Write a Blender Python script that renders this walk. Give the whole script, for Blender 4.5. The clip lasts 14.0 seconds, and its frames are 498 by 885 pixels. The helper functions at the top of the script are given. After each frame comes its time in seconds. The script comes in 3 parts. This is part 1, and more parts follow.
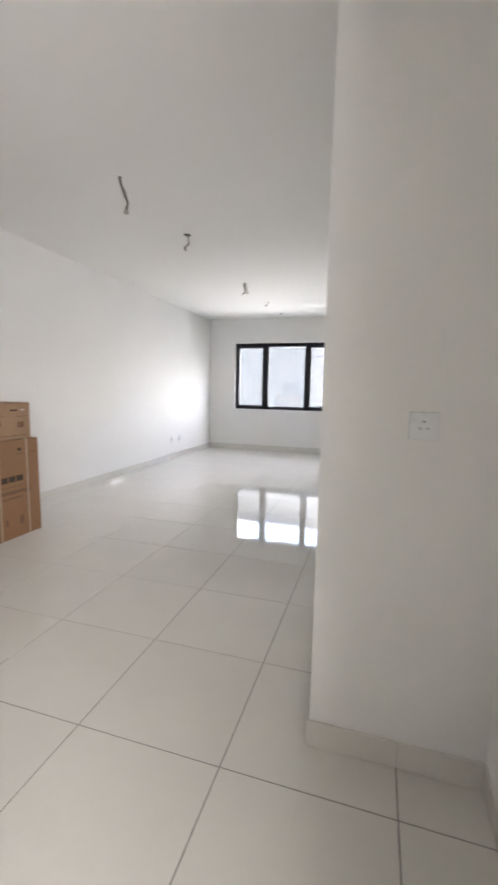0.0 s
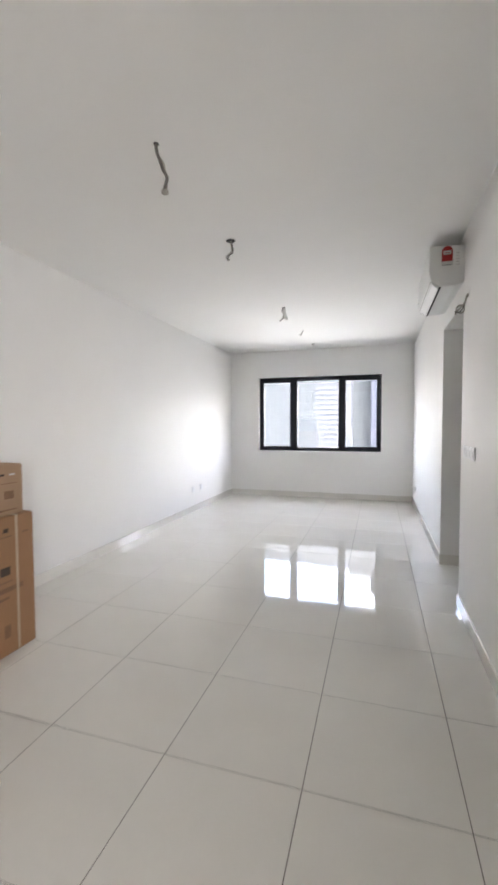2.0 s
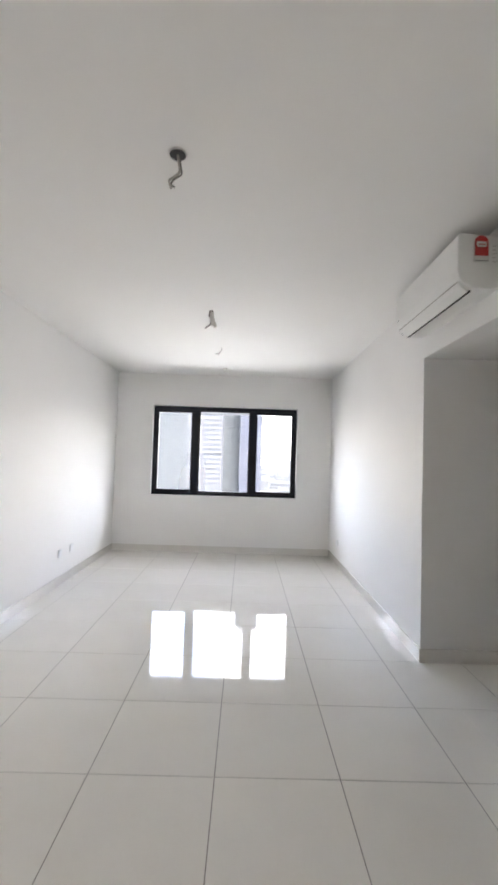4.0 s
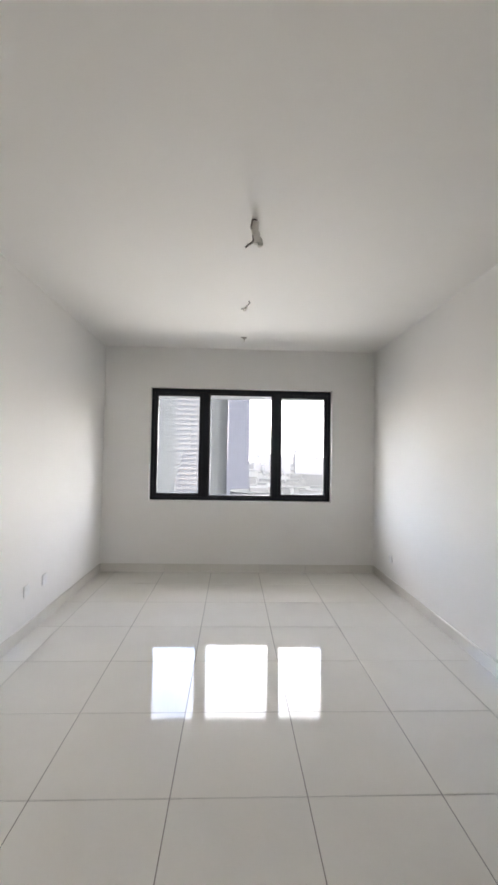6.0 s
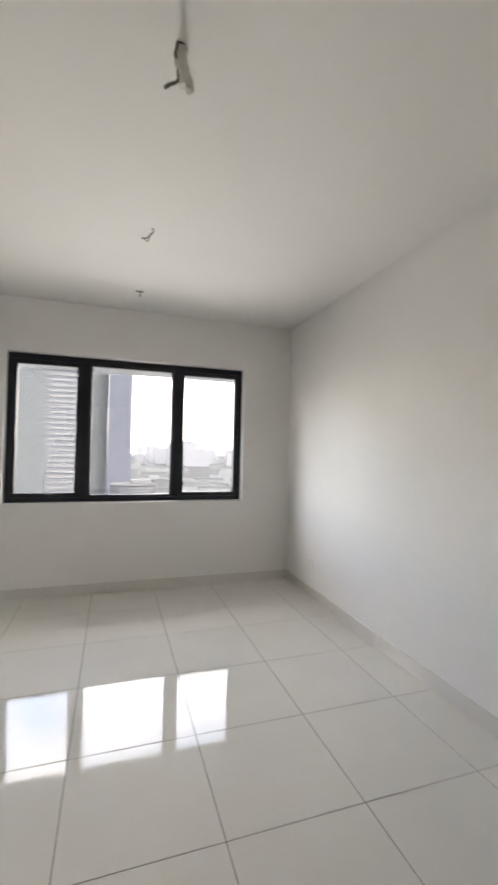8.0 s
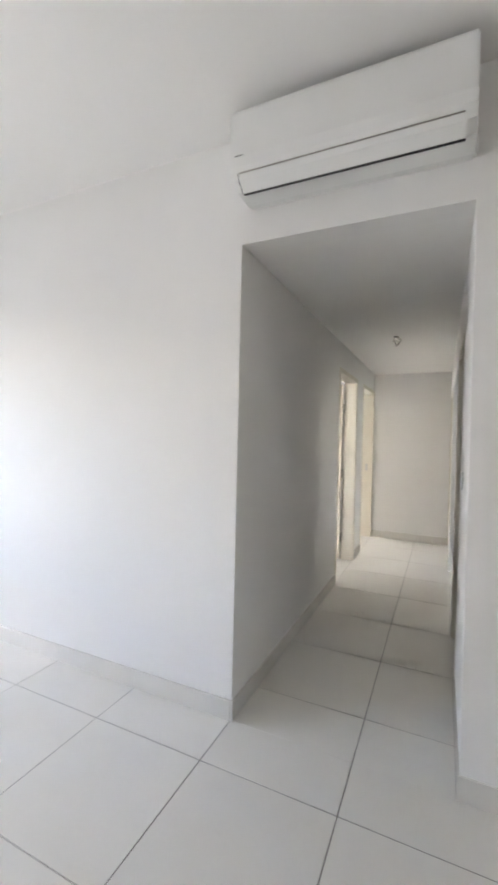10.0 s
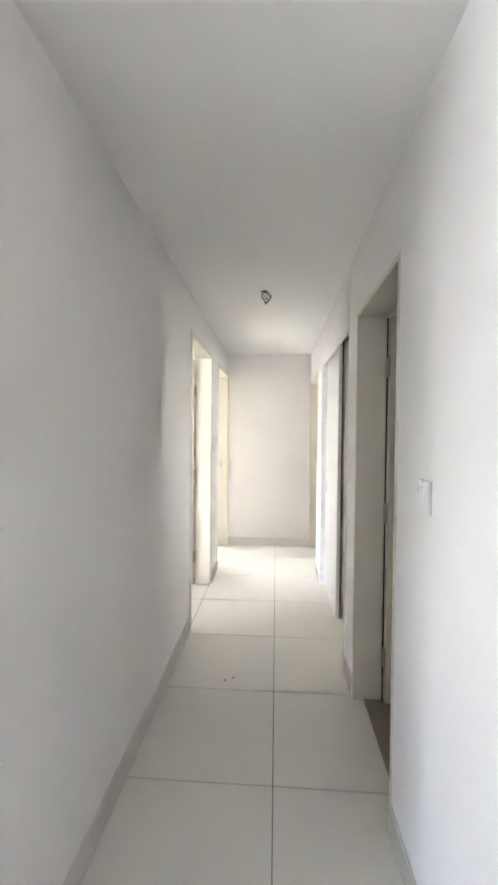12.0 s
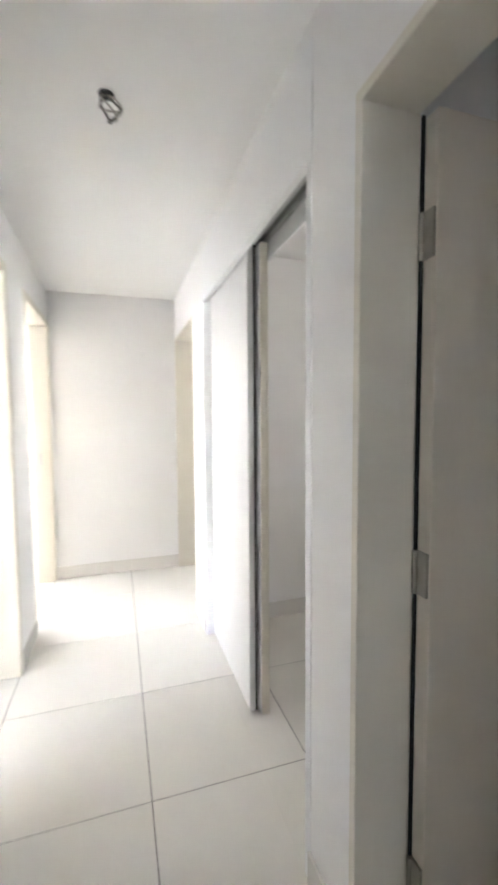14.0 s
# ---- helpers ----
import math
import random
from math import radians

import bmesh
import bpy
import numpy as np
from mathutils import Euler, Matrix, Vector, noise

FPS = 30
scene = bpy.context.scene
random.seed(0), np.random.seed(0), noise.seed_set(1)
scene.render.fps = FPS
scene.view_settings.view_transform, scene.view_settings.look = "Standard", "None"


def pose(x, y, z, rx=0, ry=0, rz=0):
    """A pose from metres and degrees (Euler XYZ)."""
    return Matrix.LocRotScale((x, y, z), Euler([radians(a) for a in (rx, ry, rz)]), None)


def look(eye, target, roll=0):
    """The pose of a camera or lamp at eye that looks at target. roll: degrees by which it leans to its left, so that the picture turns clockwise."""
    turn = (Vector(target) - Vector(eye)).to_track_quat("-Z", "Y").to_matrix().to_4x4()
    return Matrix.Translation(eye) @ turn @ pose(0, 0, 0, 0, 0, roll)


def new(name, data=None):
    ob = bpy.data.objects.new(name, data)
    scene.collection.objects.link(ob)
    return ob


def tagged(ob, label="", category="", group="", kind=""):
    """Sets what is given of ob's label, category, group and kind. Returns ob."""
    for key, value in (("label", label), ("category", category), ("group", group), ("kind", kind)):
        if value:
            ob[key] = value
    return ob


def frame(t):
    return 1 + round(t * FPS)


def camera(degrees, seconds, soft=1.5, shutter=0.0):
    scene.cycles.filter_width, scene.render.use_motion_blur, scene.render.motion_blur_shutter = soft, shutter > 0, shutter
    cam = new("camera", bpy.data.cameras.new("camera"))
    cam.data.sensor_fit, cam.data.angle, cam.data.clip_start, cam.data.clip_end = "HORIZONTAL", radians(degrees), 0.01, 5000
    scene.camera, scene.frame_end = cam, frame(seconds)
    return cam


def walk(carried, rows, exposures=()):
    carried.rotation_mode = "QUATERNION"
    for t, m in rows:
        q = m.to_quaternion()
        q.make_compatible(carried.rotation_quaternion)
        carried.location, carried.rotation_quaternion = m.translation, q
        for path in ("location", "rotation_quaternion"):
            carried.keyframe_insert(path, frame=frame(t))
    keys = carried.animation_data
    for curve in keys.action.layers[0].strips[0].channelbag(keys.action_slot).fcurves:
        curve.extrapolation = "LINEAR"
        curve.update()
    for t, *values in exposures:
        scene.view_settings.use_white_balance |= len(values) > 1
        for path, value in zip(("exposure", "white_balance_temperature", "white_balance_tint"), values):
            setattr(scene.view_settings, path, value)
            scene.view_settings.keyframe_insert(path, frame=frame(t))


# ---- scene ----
cam = camera(62.0, 14.0, soft=3.0, shutter=0.4)
PATH = [
    (0, (1.062, -3.635, 1.333), (0.485, -1.737, 1.08), 1.1),
    (0.5, (0.943, -3.513, 1.365), (0.116, -1.71, 1.112), 1.0),
    (1, (0.761, -3.255, 1.402), (-0.164, -1.495, 1.191), 0.7),
    (1.5, (0.492, -3.026, 1.416), (-0.314, -1.202, 1.266), 0.1),
    (2, (0.269, -2.748, 1.427), (-0.324, -0.839, 1.339), -0.2),
    (2.5, (0.053, -2.433, 1.496), (-0.347, -0.473, 1.493), 0.6),
    (3, (-0.148, -2.13, 1.536), (-0.321, -0.139, 1.607), 0.4),
    (3.2, (-0.226, -1.994, 1.532), (-0.344, 0.001, 1.614), 0.8),
    (5.3, (-0.847, -0.538, 1.49), (-0.74, 1.458, 1.571), 0.8),
    (5.5, (-0.89, -0.406, 1.494), (-0.779, 1.59, 1.575), 0.5),
    (6, (-0.956, -0.049, 1.484), (-0.878, 1.948, 1.549), 1.0),
    (6.5, (-1.02, 0.281, 1.477), (-0.906, 2.277, 1.54), 0.8),
    (7, (-1.072, 0.585, 1.467), (-0.87, 2.573, 1.531), 0.3),
    (7.5, (-1.054, 0.808, 1.471), (-0.744, 2.783, 1.527), 0.9),
    (8, (-1.04, 0.895, 1.456), (-0.417, 2.795, 1.493), 1.3),
    (8.5, (-1.05, 0.899, 1.479), (0.008, 2.596, 1.49), 1.0),
    (9, (-1.064, 0.882, 1.479), (0.359, 2.287, 1.476), 1.1),
    (9.2, (-1.056, 0.858, 1.465), (0.475, 2.145, 1.463), 1.1),
    (11.3, (-0.351, 1.092, 1.395), (1.628, 1.38, 1.375), 0.8),
    (11.5, (-0.202, 1.147, 1.404), (1.785, 1.369, 1.398), 0.4),
    (12, (0.195, 1.201, 1.392), (2.19, 1.331, 1.345), 0.5),
    (12.5, (0.577, 1.245, 1.387), (2.574, 1.287, 1.302), 1.6),
    (13, (0.956, 1.279, 1.373), (2.946, 1.177, 1.2), 2.0),
    (13.5, (1.299, 1.27, 1.362), (3.286, 1.086, 1.225), 2.4),
    (14, (1.592, 1.281, 1.344), (3.494, 0.679, 1.216), -0.4),
]
EXPOSURES = [(0, 4.38, 6550, 13), (0.5, 4.36, 6550, 12.5), (1.5, 4.42, 6540, 12.5), (3, 4.4, 6520, 13), (5.3, 4.02, 6800, 12), (6, 3.85, 6900, 12),
             (7.5, 3.62, 7000, 12), (8.5, 3.65, 7250, 12), (9.2, 4.12, 6830, 12), (11.3, 4.78, 6400, 13), (12, 5.28, 6380, 12.5), (12.5, 5.52, 6330, 13), (14, 5.48, 6170, 13)]
walk(cam, [(t, look(eye, target, roll)) for t, eye, target, roll in PATH], EXPOSURES)
SKY_CLOUD = 11

# ---- world, lights ----
world = bpy.data.worlds.new("world")
scene.world = world
world.use_nodes = True
wn, wl = world.node_tree.nodes, world.node_tree.links
wn.clear()
sky = wn.new("ShaderNodeTexSky")
sky.sky_type, sky.sun_disc = "NISHITA", False
sky.sun_elevation, sky.sun_rotation = radians(52), radians(150)
sky.air_density, sky.dust_density, sky.ozone_density = 1.0, 6.0, 1.0
wcoord = wn.new("ShaderNodeTexCoord")
cloud = wn.new("ShaderNodeTexNoise")
cloud.inputs["Scale"].default_value, cloud.inputs["Detail"].default_value = 4.6, 7
ramp = wn.new("ShaderNodeValToRGB")
ramp.color_ramp.elements[0].position, ramp.color_ramp.elements[1].position = 0.36, 0.68
mixw = wn.new("ShaderNodeMix")
mixw.data_type = "RGBA"
mixw.inputs[7].default_value = (SKY_CLOUD * 1.08, SKY_CLOUD, SKY_CLOUD * 0.915, 1)
back = wn.new("ShaderNodeBackground")
back.inputs["Strength"].default_value = 0.15
wout = wn.new("ShaderNodeOutputWorld")
wl.new(wcoord.outputs["Generated"], cloud.inputs["Vector"])
wl.new(cloud.outputs["Fac"], ramp.inputs["Fac"])
wl.new(ramp.outputs["Color"], mixw.inputs[0])
thin = wn.new("ShaderNodeVectorMath")
thin.operation = "SCALE"
thin.inputs["Scale"].default_value = 2.4
wl.new(sky.outputs["Color"], thin.inputs[0])
wl.new(thin.outputs["Vector"], mixw.inputs[6])
wl.new(mixw.outputs[2], back.inputs["Color"])
wl.new(back.outputs["Background"], wout.inputs["Surface"])

sun_data = bpy.data.lights.new("sun", "SUN")
sun_data.energy, sun_data.angle, sun_data.color = 0.5, radians(40), (1, 0.96, 0.9)
sun = new("sun", sun_data)
sun.matrix_world = pose(0, 0, 40, 38, 0, 30)


def daylight_fill(name, x, y, z, sx, sz, power, turn, tint=(1, 0.98, 0.95), lift=0, spread=180):
    """An added area lamp that stands in for daylight at an opening; lift turns it up towards the ceiling, as light
    thrown back by the ground.
    """
    d = bpy.data.lights.new(name, "AREA")
    d.shape, d.size, d.size_y, d.energy, d.color = "RECTANGLE", sx, sz, power, tint
    ob = new(name, d)
    d.spread = radians(spread)
    ob.matrix_world = pose(x, y, z, 90 + lift, 0, turn)
    return ob


# Lamp added outside the glass, tilted up to brighten ceiling and upper walls.
daylight_fill("daylight_living", -0.845, 5.64, 1.55, 2.25, 1.1, 1.3, 180, (1, 0.99, 0.975), 20, 82)
daylight_fill("daylight_bedroom", 1.45, 5.28, 1.6, 0.55, 0.95, 5.2, 145, (1, 0.985, 0.965), 0, 100)
daylight_fill("daylight_end_bedroom", 5.67, 5.28, 1.52, 0.9, 0.95, 6.5, 236, (1, 0.985, 0.965), 0, 100)
# Lamp in an unseen lobby, added to brighten the west wall and ceiling.
daylight_fill("lobby_fill", 2.1, -5.4, 1.72, 0.7, 0.75, 7.0, 50, (0.99, 0.98, 0.975), 24)
# No window is known in these two rooms; lamps added to brighten them.
daylight_fill("store_fill", 3.25, -1.49, 1.76, 0.4, 0.4, 0.1, 0, (1, 0.94, 0.84))
daylight_fill("end_bath_fill", 5.1, -1.48, 1.7, 0.6, 0.6, 0.3, 0)


# ---- materials ----
def material(name, color, rough=0.6, metal=0.0, vary=0.05, scale=6.0, fine=80.0, bump=0.05, depth=0.002,
             spec=0.5, coat=0.0, random_tint=0.0, stretch=(1, 1, 1), rough_vary=0.08):
    m = bpy.data.materials.new(name)
    m.use_nodes = True
    n, l = m.node_tree.nodes, m.node_tree.links
    p = n["Principled BSDF"]
    p.inputs["Roughness"].default_value, p.inputs["Metallic"].default_value = rough, metal
    p.inputs["Specular IOR Level"].default_value, p.inputs["Coat Weight"].default_value = spec, coat
    co, mp = n.new("ShaderNodeTexCoord"), n.new("ShaderNodeMapping")
    mp.inputs["Scale"].default_value = stretch
    l.new(co.outputs["Object"], mp.inputs["Vector"])
    big, small = n.new("ShaderNodeTexNoise"), n.new("ShaderNodeTexNoise")
    big.inputs["Scale"].default_value, big.inputs["Detail"].default_value = scale, 4
    small.inputs["Scale"].default_value, small.inputs["Detail"].default_value = fine, 3
    l.new(mp.outputs["Vector"], big.inputs["Vector"])
    l.new(mp.outputs["Vector"], small.inputs["Vector"])
    add = n.new("ShaderNodeMath")
    add.operation = "MULTIPLY_ADD"
    add.inputs[1].default_value = 0.35
    l.new(small.outputs["Fac"], add.inputs[0])
    l.new(big.outputs["Fac"], add.inputs[2])
    rng = n.new("ShaderNodeMapRange")
    rng.inputs[1].default_value, rng.inputs[2].default_value = 0.35, 1.0
    rng.inputs[3].default_value, rng.inputs[4].default_value = 1 - vary, 1 + vary
    l.new(add.outputs[0], rng.inputs[0])
    val = rng.outputs[0]
    if random_tint:
        info = n.new("ShaderNodeObjectInfo")
        r2 = n.new("ShaderNodeMapRange")
        r2.inputs[3].default_value, r2.inputs[4].default_value = 1 - random_tint, 1 + random_tint
        l.new(info.outputs["Random"], r2.inputs[0])
        mu = n.new("ShaderNodeMath")
        mu.operation = "MULTIPLY"
        l.new(val, mu.inputs[0])
        l.new(r2.outputs[0], mu.inputs[1])
        val = mu.outputs[0]
    sc = n.new("ShaderNodeVectorMath")
    sc.operation = "SCALE"
    sc.inputs[0].default_value = color
    l.new(val, sc.inputs["Scale"])
    l.new(sc.outputs["Vector"], p.inputs["Base Color"])
    rr = n.new("ShaderNodeMapRange")
    rr.inputs[3].default_value, rr.inputs[4].default_value = rough * (1 - rough_vary * 3), rough * (1 + rough_vary * 3)
    l.new(big.outputs["Fac"], rr.inputs[0])
    l.new(rr.outputs[0], p.inputs["Roughness"])
    if bump:
        b = n.new("ShaderNodeBump")
        b.inputs["Strength"].default_value, b.inputs["Distance"].default_value = bump, depth
        l.new(small.outputs["Fac"], b.inputs["Height"])
        l.new(b.outputs["Normal"], p.inputs["Normal"])
    return m


PAINT = material("white_wall_paint", (0.83, 0.82, 0.80), 0.62, vary=0.025, scale=1.3, fine=140, bump=0.12, depth=0.001, spec=0.3)
CEIL = material("white_ceiling_paint", (0.84, 0.83, 0.805), 0.8, vary=0.02, scale=0.8, fine=120, bump=0.08, depth=0.001, spec=0.2)
TILE = material("ivory_polished_porcelain", (0.738, 0.716, 0.665), 0.045, vary=0.03, scale=3, fine=60, bump=0.0, random_tint=0.012, spec=0.36)
SKIRT = material("ivory_porcelain_skirting", (0.725, 0.702, 0.655), 0.05, vary=0.03, scale=4, fine=70, bump=0.0, spec=0.6, random_tint=0.02)
GROUT = material("grey_grout", (0.15, 0.138, 0.122), 0.4, vary=0.2, scale=9, fine=160, bump=0.2)
BATH_TILE = material("grey_bathroom_tile", (0.30, 0.262, 0.215), 0.4, vary=0.06, scale=8, fine=90, bump=0.03)
FRAME = material("black_powder_coated_aluminium", (0.008, 0.010, 0.017), 0.42, spec=0.3, vary=0.12, scale=5, fine=200, bump=0.05, depth=0.0005)
CREAM = material("cream_enamel_frame", (0.70, 0.66, 0.565), 0.38, vary=0.03, scale=3, fine=90, bump=0.03, depth=0.0006)
LEAF = material("cream_laminate_door", (0.67, 0.61, 0.51), 0.42, vary=0.04, scale=2, fine=60, bump=0.03, depth=0.0006, stretch=(1, 1, 0.3))
SLIDE = material("white_laminate_panel", (0.80, 0.80, 0.79), 0.35, vary=0.02, scale=2, fine=70, bump=0.02, depth=0.0005)
ALU = material("satin_aluminium", (0.55, 0.55, 0.54), 0.34, metal=0.9, vary=0.06, scale=6, fine=150, bump=0.03)
ALUPAINT = material("pale_grey_painted_profile", (0.70, 0.70, 0.68), 0.4, vary=0.05, scale=6, fine=150, bump=0.02)
DARKALU = material("dark_anodised_aluminium", (0.15, 0.15, 0.145), 0.35, metal=0.7, vary=0.08, scale=6, fine=150, bump=0.02)
STEEL = material("brushed_steel_hinge", (0.42, 0.39, 0.34), 0.36, metal=0.85, vary=0.12, scale=20, fine=300, bump=0.05)
# Near-black that paints the shade in holes, slots and gaps; rollers share it.
DARK = material("dark_recess", (0.02, 0.02, 0.02), 0.7, vary=0.2, bump=0.0)
KRAFT = material("brown_corrugated_cardboard", (0.315, 0.168, 0.08), 0.8, vary=0.12, scale=5, fine=90, bump=0.25, depth=0.001, stretch=(1, 1, 0.4))
KRAFT2 = material("pale_brown_cardboard", (0.37, 0.235, 0.14), 0.8, vary=0.1, scale=6, fine=90, bump=0.2, depth=0.001, stretch=(1, 1, 0.4))
INK = material("dark_brown_print", (0.05, 0.032, 0.022), 0.75, vary=0.2, scale=30, bump=0.0)
FAINT = material("faded_brown_print", (0.21, 0.115, 0.06), 0.8, vary=0.2, scale=30, bump=0.0)
STRAP = material("clear_plastic_strap", (0.46, 0.36, 0.25), 0.35, vary=0.1, scale=20, bump=0.02)
PAPER = material("white_paper_label", (0.68, 0.67, 0.63), 0.7, vary=0.06, scale=30, bump=0.02)
GREYWRAP = material("grey_plastic_wrap", (0.16, 0.165, 0.175), 0.3, vary=0.2, scale=9, fine=40, bump=0.3)
PLASTIC = material("white_abs_plastic", (0.80, 0.80, 0.78), 0.55, spec=0.3, vary=0.02, scale=4, fine=120, bump=0.01)
PLATE = material("bright_white_moulded_plastic", (0.81, 0.815, 0.82), 0.28, vary=0.01, scale=8, fine=120, bump=0.0)
# Grey that paints the shadow line round each wall plate.
RIM = material("grey_shadow_rim", (0.42, 0.42, 0.41), 0.5, vary=0.05, scale=20, bump=0.0)
GREYPL = material("grey_slot_plastic", (0.09, 0.09, 0.09), 0.5, vary=0.1, bump=0.0)
RED = material("red_sticker_print", (0.46, 0.022, 0.02), 0.5, vary=0.06, scale=30, bump=0.0)
CABLE = material("grey_cable_sheath", (0.13, 0.12, 0.105), 0.5, vary=0.15, scale=40, bump=0.05)
CABLEW = material("pale_cable_sheath", (0.36, 0.34, 0.30), 0.5, vary=0.15, scale=40, bump=0.05)
TAPE = material("white_masking_tape", (0.62, 0.60, 0.55), 0.6, vary=0.12, scale=40, bump=0.3)
CONCRETE = material("painted_concrete", (0.50, 0.50, 0.50), 0.8, vary=0.1, scale=2, fine=30, bump=0.1)
# Distance haze is painted into these outdoor colours: low contrast, bluish grey.
TOWER_A = material("haze_tinted_grey_facade", (0.039, 0.042, 0.049), 0.7, vary=0.05, scale=0.05, fine=0.6, bump=0.0, spec=0.0)
TOWER_AW = material("haze_tinted_plain_facade", (0.041, 0.046, 0.049), 0.7, vary=0.05, scale=0.05, fine=0.6, bump=0.0, spec=0.0)
TOWER_RAIL = material("haze_tinted_balcony_rail", (0.052, 0.055, 0.060), 0.7, vary=0.05, scale=0.05, fine=0.6, bump=0.0, spec=0.0)
TOWER_B = material("haze_tinted_blue_grey_facade", (0.030, 0.034, 0.047), 0.6, vary=0.05, scale=0.05, fine=0.6, bump=0.0, spec=0.0)
TOWER_BW = material("haze_tinted_blue_grey_slab_edge", (0.040, 0.044, 0.060), 0.6, vary=0.05, scale=0.05, fine=0.6, bump=0.0, spec=0.0)
TOWER_GLASS = material("haze_tinted_tower_glass", (0.032, 0.037, 0.045), 0.5, vary=0.05, scale=0.05, fine=0.6, bump=0.0, spec=0.0)
TOWN = material("haze_tinted_town_render", (0.047, 0.051, 0.056), 0.9, vary=0.12, scale=0.02, fine=0.3, bump=0.0, random_tint=0.18, spec=0.0)
GROUND = material("haze_tinted_ground", (0.033, 0.036, 0.038), 0.95, vary=0.16, scale=0.012, fine=0.08, bump=0.0, spec=0.0)
HAZE = material("haze_tinted_far_concrete", (0.065, 0.070, 0.081), 0.9, vary=0.05, scale=0.02, fine=0.3, bump=0.0, spec=0.0)
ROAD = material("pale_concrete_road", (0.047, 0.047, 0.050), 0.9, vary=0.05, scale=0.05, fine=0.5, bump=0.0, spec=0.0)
BACK_DARK = material("grey_speck", (0.05, 0.045, 0.04), 0.7, bump=0.0)
REDSPECK = material("red_speck", (0.45, 0.03, 0.03), 0.6, bump=0.0)

GLASS = bpy.data.materials.new("clear_window_glass")
GLASS.use_nodes = True
gn, gl = GLASS.node_tree.nodes, GLASS.node_tree.links
gn.clear()
g_out, g_mix, g_tr, g_gl = (gn.new(k) for k in ("ShaderNodeOutputMaterial", "ShaderNodeMixShader", "ShaderNodeBsdfTransparent", "ShaderNodeBsdfGlossy"))
g_mix.inputs[0].default_value = 0.06
g_tr.inputs["Color"].default_value = (0.93, 0.95, 0.97, 1)
g_gl.inputs["Roughness"].default_value = 0.02
gl.new(g_tr.outputs[0], g_mix.inputs[1])
gl.new(g_gl.outputs[0], g_mix.inputs[2])
gl.new(g_mix.outputs[0], g_out.inputs["Surface"])


# ---- mesh helpers ----
def link_mesh(name, bm, mat, parent=None, label=""):
    me = bpy.data.meshes.new(name)
    bm.normal_update()
    bm.to_mesh(me)
    bm.free()
    for m in (mat if isinstance(mat, (list, tuple)) else [mat]):
        me.materials.append(m)
    ob = new(name, me)
    if parent is not None:
        ob.parent = parent
    if label:
        ob["label"] = label
    return ob


def part(name, bm, mat, parent, label=""):
    return link_mesh(name, bm, mat, parent, label)


def thing(name, label, category, at=(0, 0, 0), turn=0, group="", kind=""):
    ob = new(name)
    ob.empty_display_size = 0.1
    ob.matrix_world = pose(*at, 0, 0, turn)
    return tagged(ob, label, category, group, kind)


def add_box(bm, x0, x1, y0, y1, z0, z1, bevel=0.0, seg=1):
    r = bmesh.ops.create_cube(bm, size=1, matrix=Matrix.Translation(((x0 + x1) / 2, (y0 + y1) / 2, (z0 + z1) / 2))
                              @ Matrix.Diagonal((x1 - x0, y1 - y0, z1 - z0, 1)))
    if bevel:
        vs = set(r["verts"])
        es = [e for e in bm.edges if e.verts[0] in vs and e.verts[1] in vs]
        bmesh.ops.bevel(bm, geom=es, offset=bevel, segments=seg, affect="EDGES", profile=0.5)
    return bm


def box(x0, x1, y0, y1, z0, z1, bevel=0.0, seg=1):
    return add_box(bmesh.new(), x0, x1, y0, y1, z0, z1, bevel, seg)


def cyl(r, depth, m=Matrix(), seg=20, r2=None, bevel=0.0):
    bm = bmesh.new()
    bmesh.ops.create_cone(bm, cap_ends=True, segments=seg, radius1=r, radius2=r if r2 is None else r2, depth=depth, matrix=m)
    if bevel:
        es = [e for e in bm.edges if len(e.link_faces) == 2 and abs(e.calc_face_angle(0)) > 1]
        bmesh.ops.bevel(bm, geom=es, offset=bevel, segments=2, affect="EDGES")
    return bm


def tube(points, r, seg=8, steps=6):
    """A cable: a round section swept along a smooth line through a few bends."""
    pts = [Vector(p) for p in points]
    line = []
    for i in range(len(pts) - 1):
        a, b, c, d = pts[max(i - 1, 0)], pts[i], pts[i + 1], pts[min(i + 2, len(pts) - 1)]
        for k in range(steps):
            t = k / steps
            line.append(0.5 * ((2 * b) + (c - a) * t + (2 * a - 5 * b + 4 * c - d) * t * t + (3 * b - a - 3 * c + d) * t ** 3))
    line.append(pts[-1])
    bm = bmesh.new()
    rings, side = [], Vector((1, 0.3, 0.1)).normalized()
    for i, p in enumerate(line):
        way = (line[min(i + 1, len(line) - 1)] - line[max(i - 1, 0)]).normalized()
        side = (side - way * side.dot(way)).normalized()
        up = way.cross(side)
        rings.append([bm.verts.new(p + (side * math.cos(2 * math.pi * k / seg) + up * math.sin(2 * math.pi * k / seg)) * r) for k in range(seg)])
    for a, b in zip(rings, rings[1:]):
        for k in range(seg):
            f = bm.faces.new((a[k], a[(k + 1) % seg], b[(k + 1) % seg], b[k]))
            f.smooth = True
    bm.faces.new(list(reversed(rings[0])))
    bm.faces.new(rings[-1])
    return bm


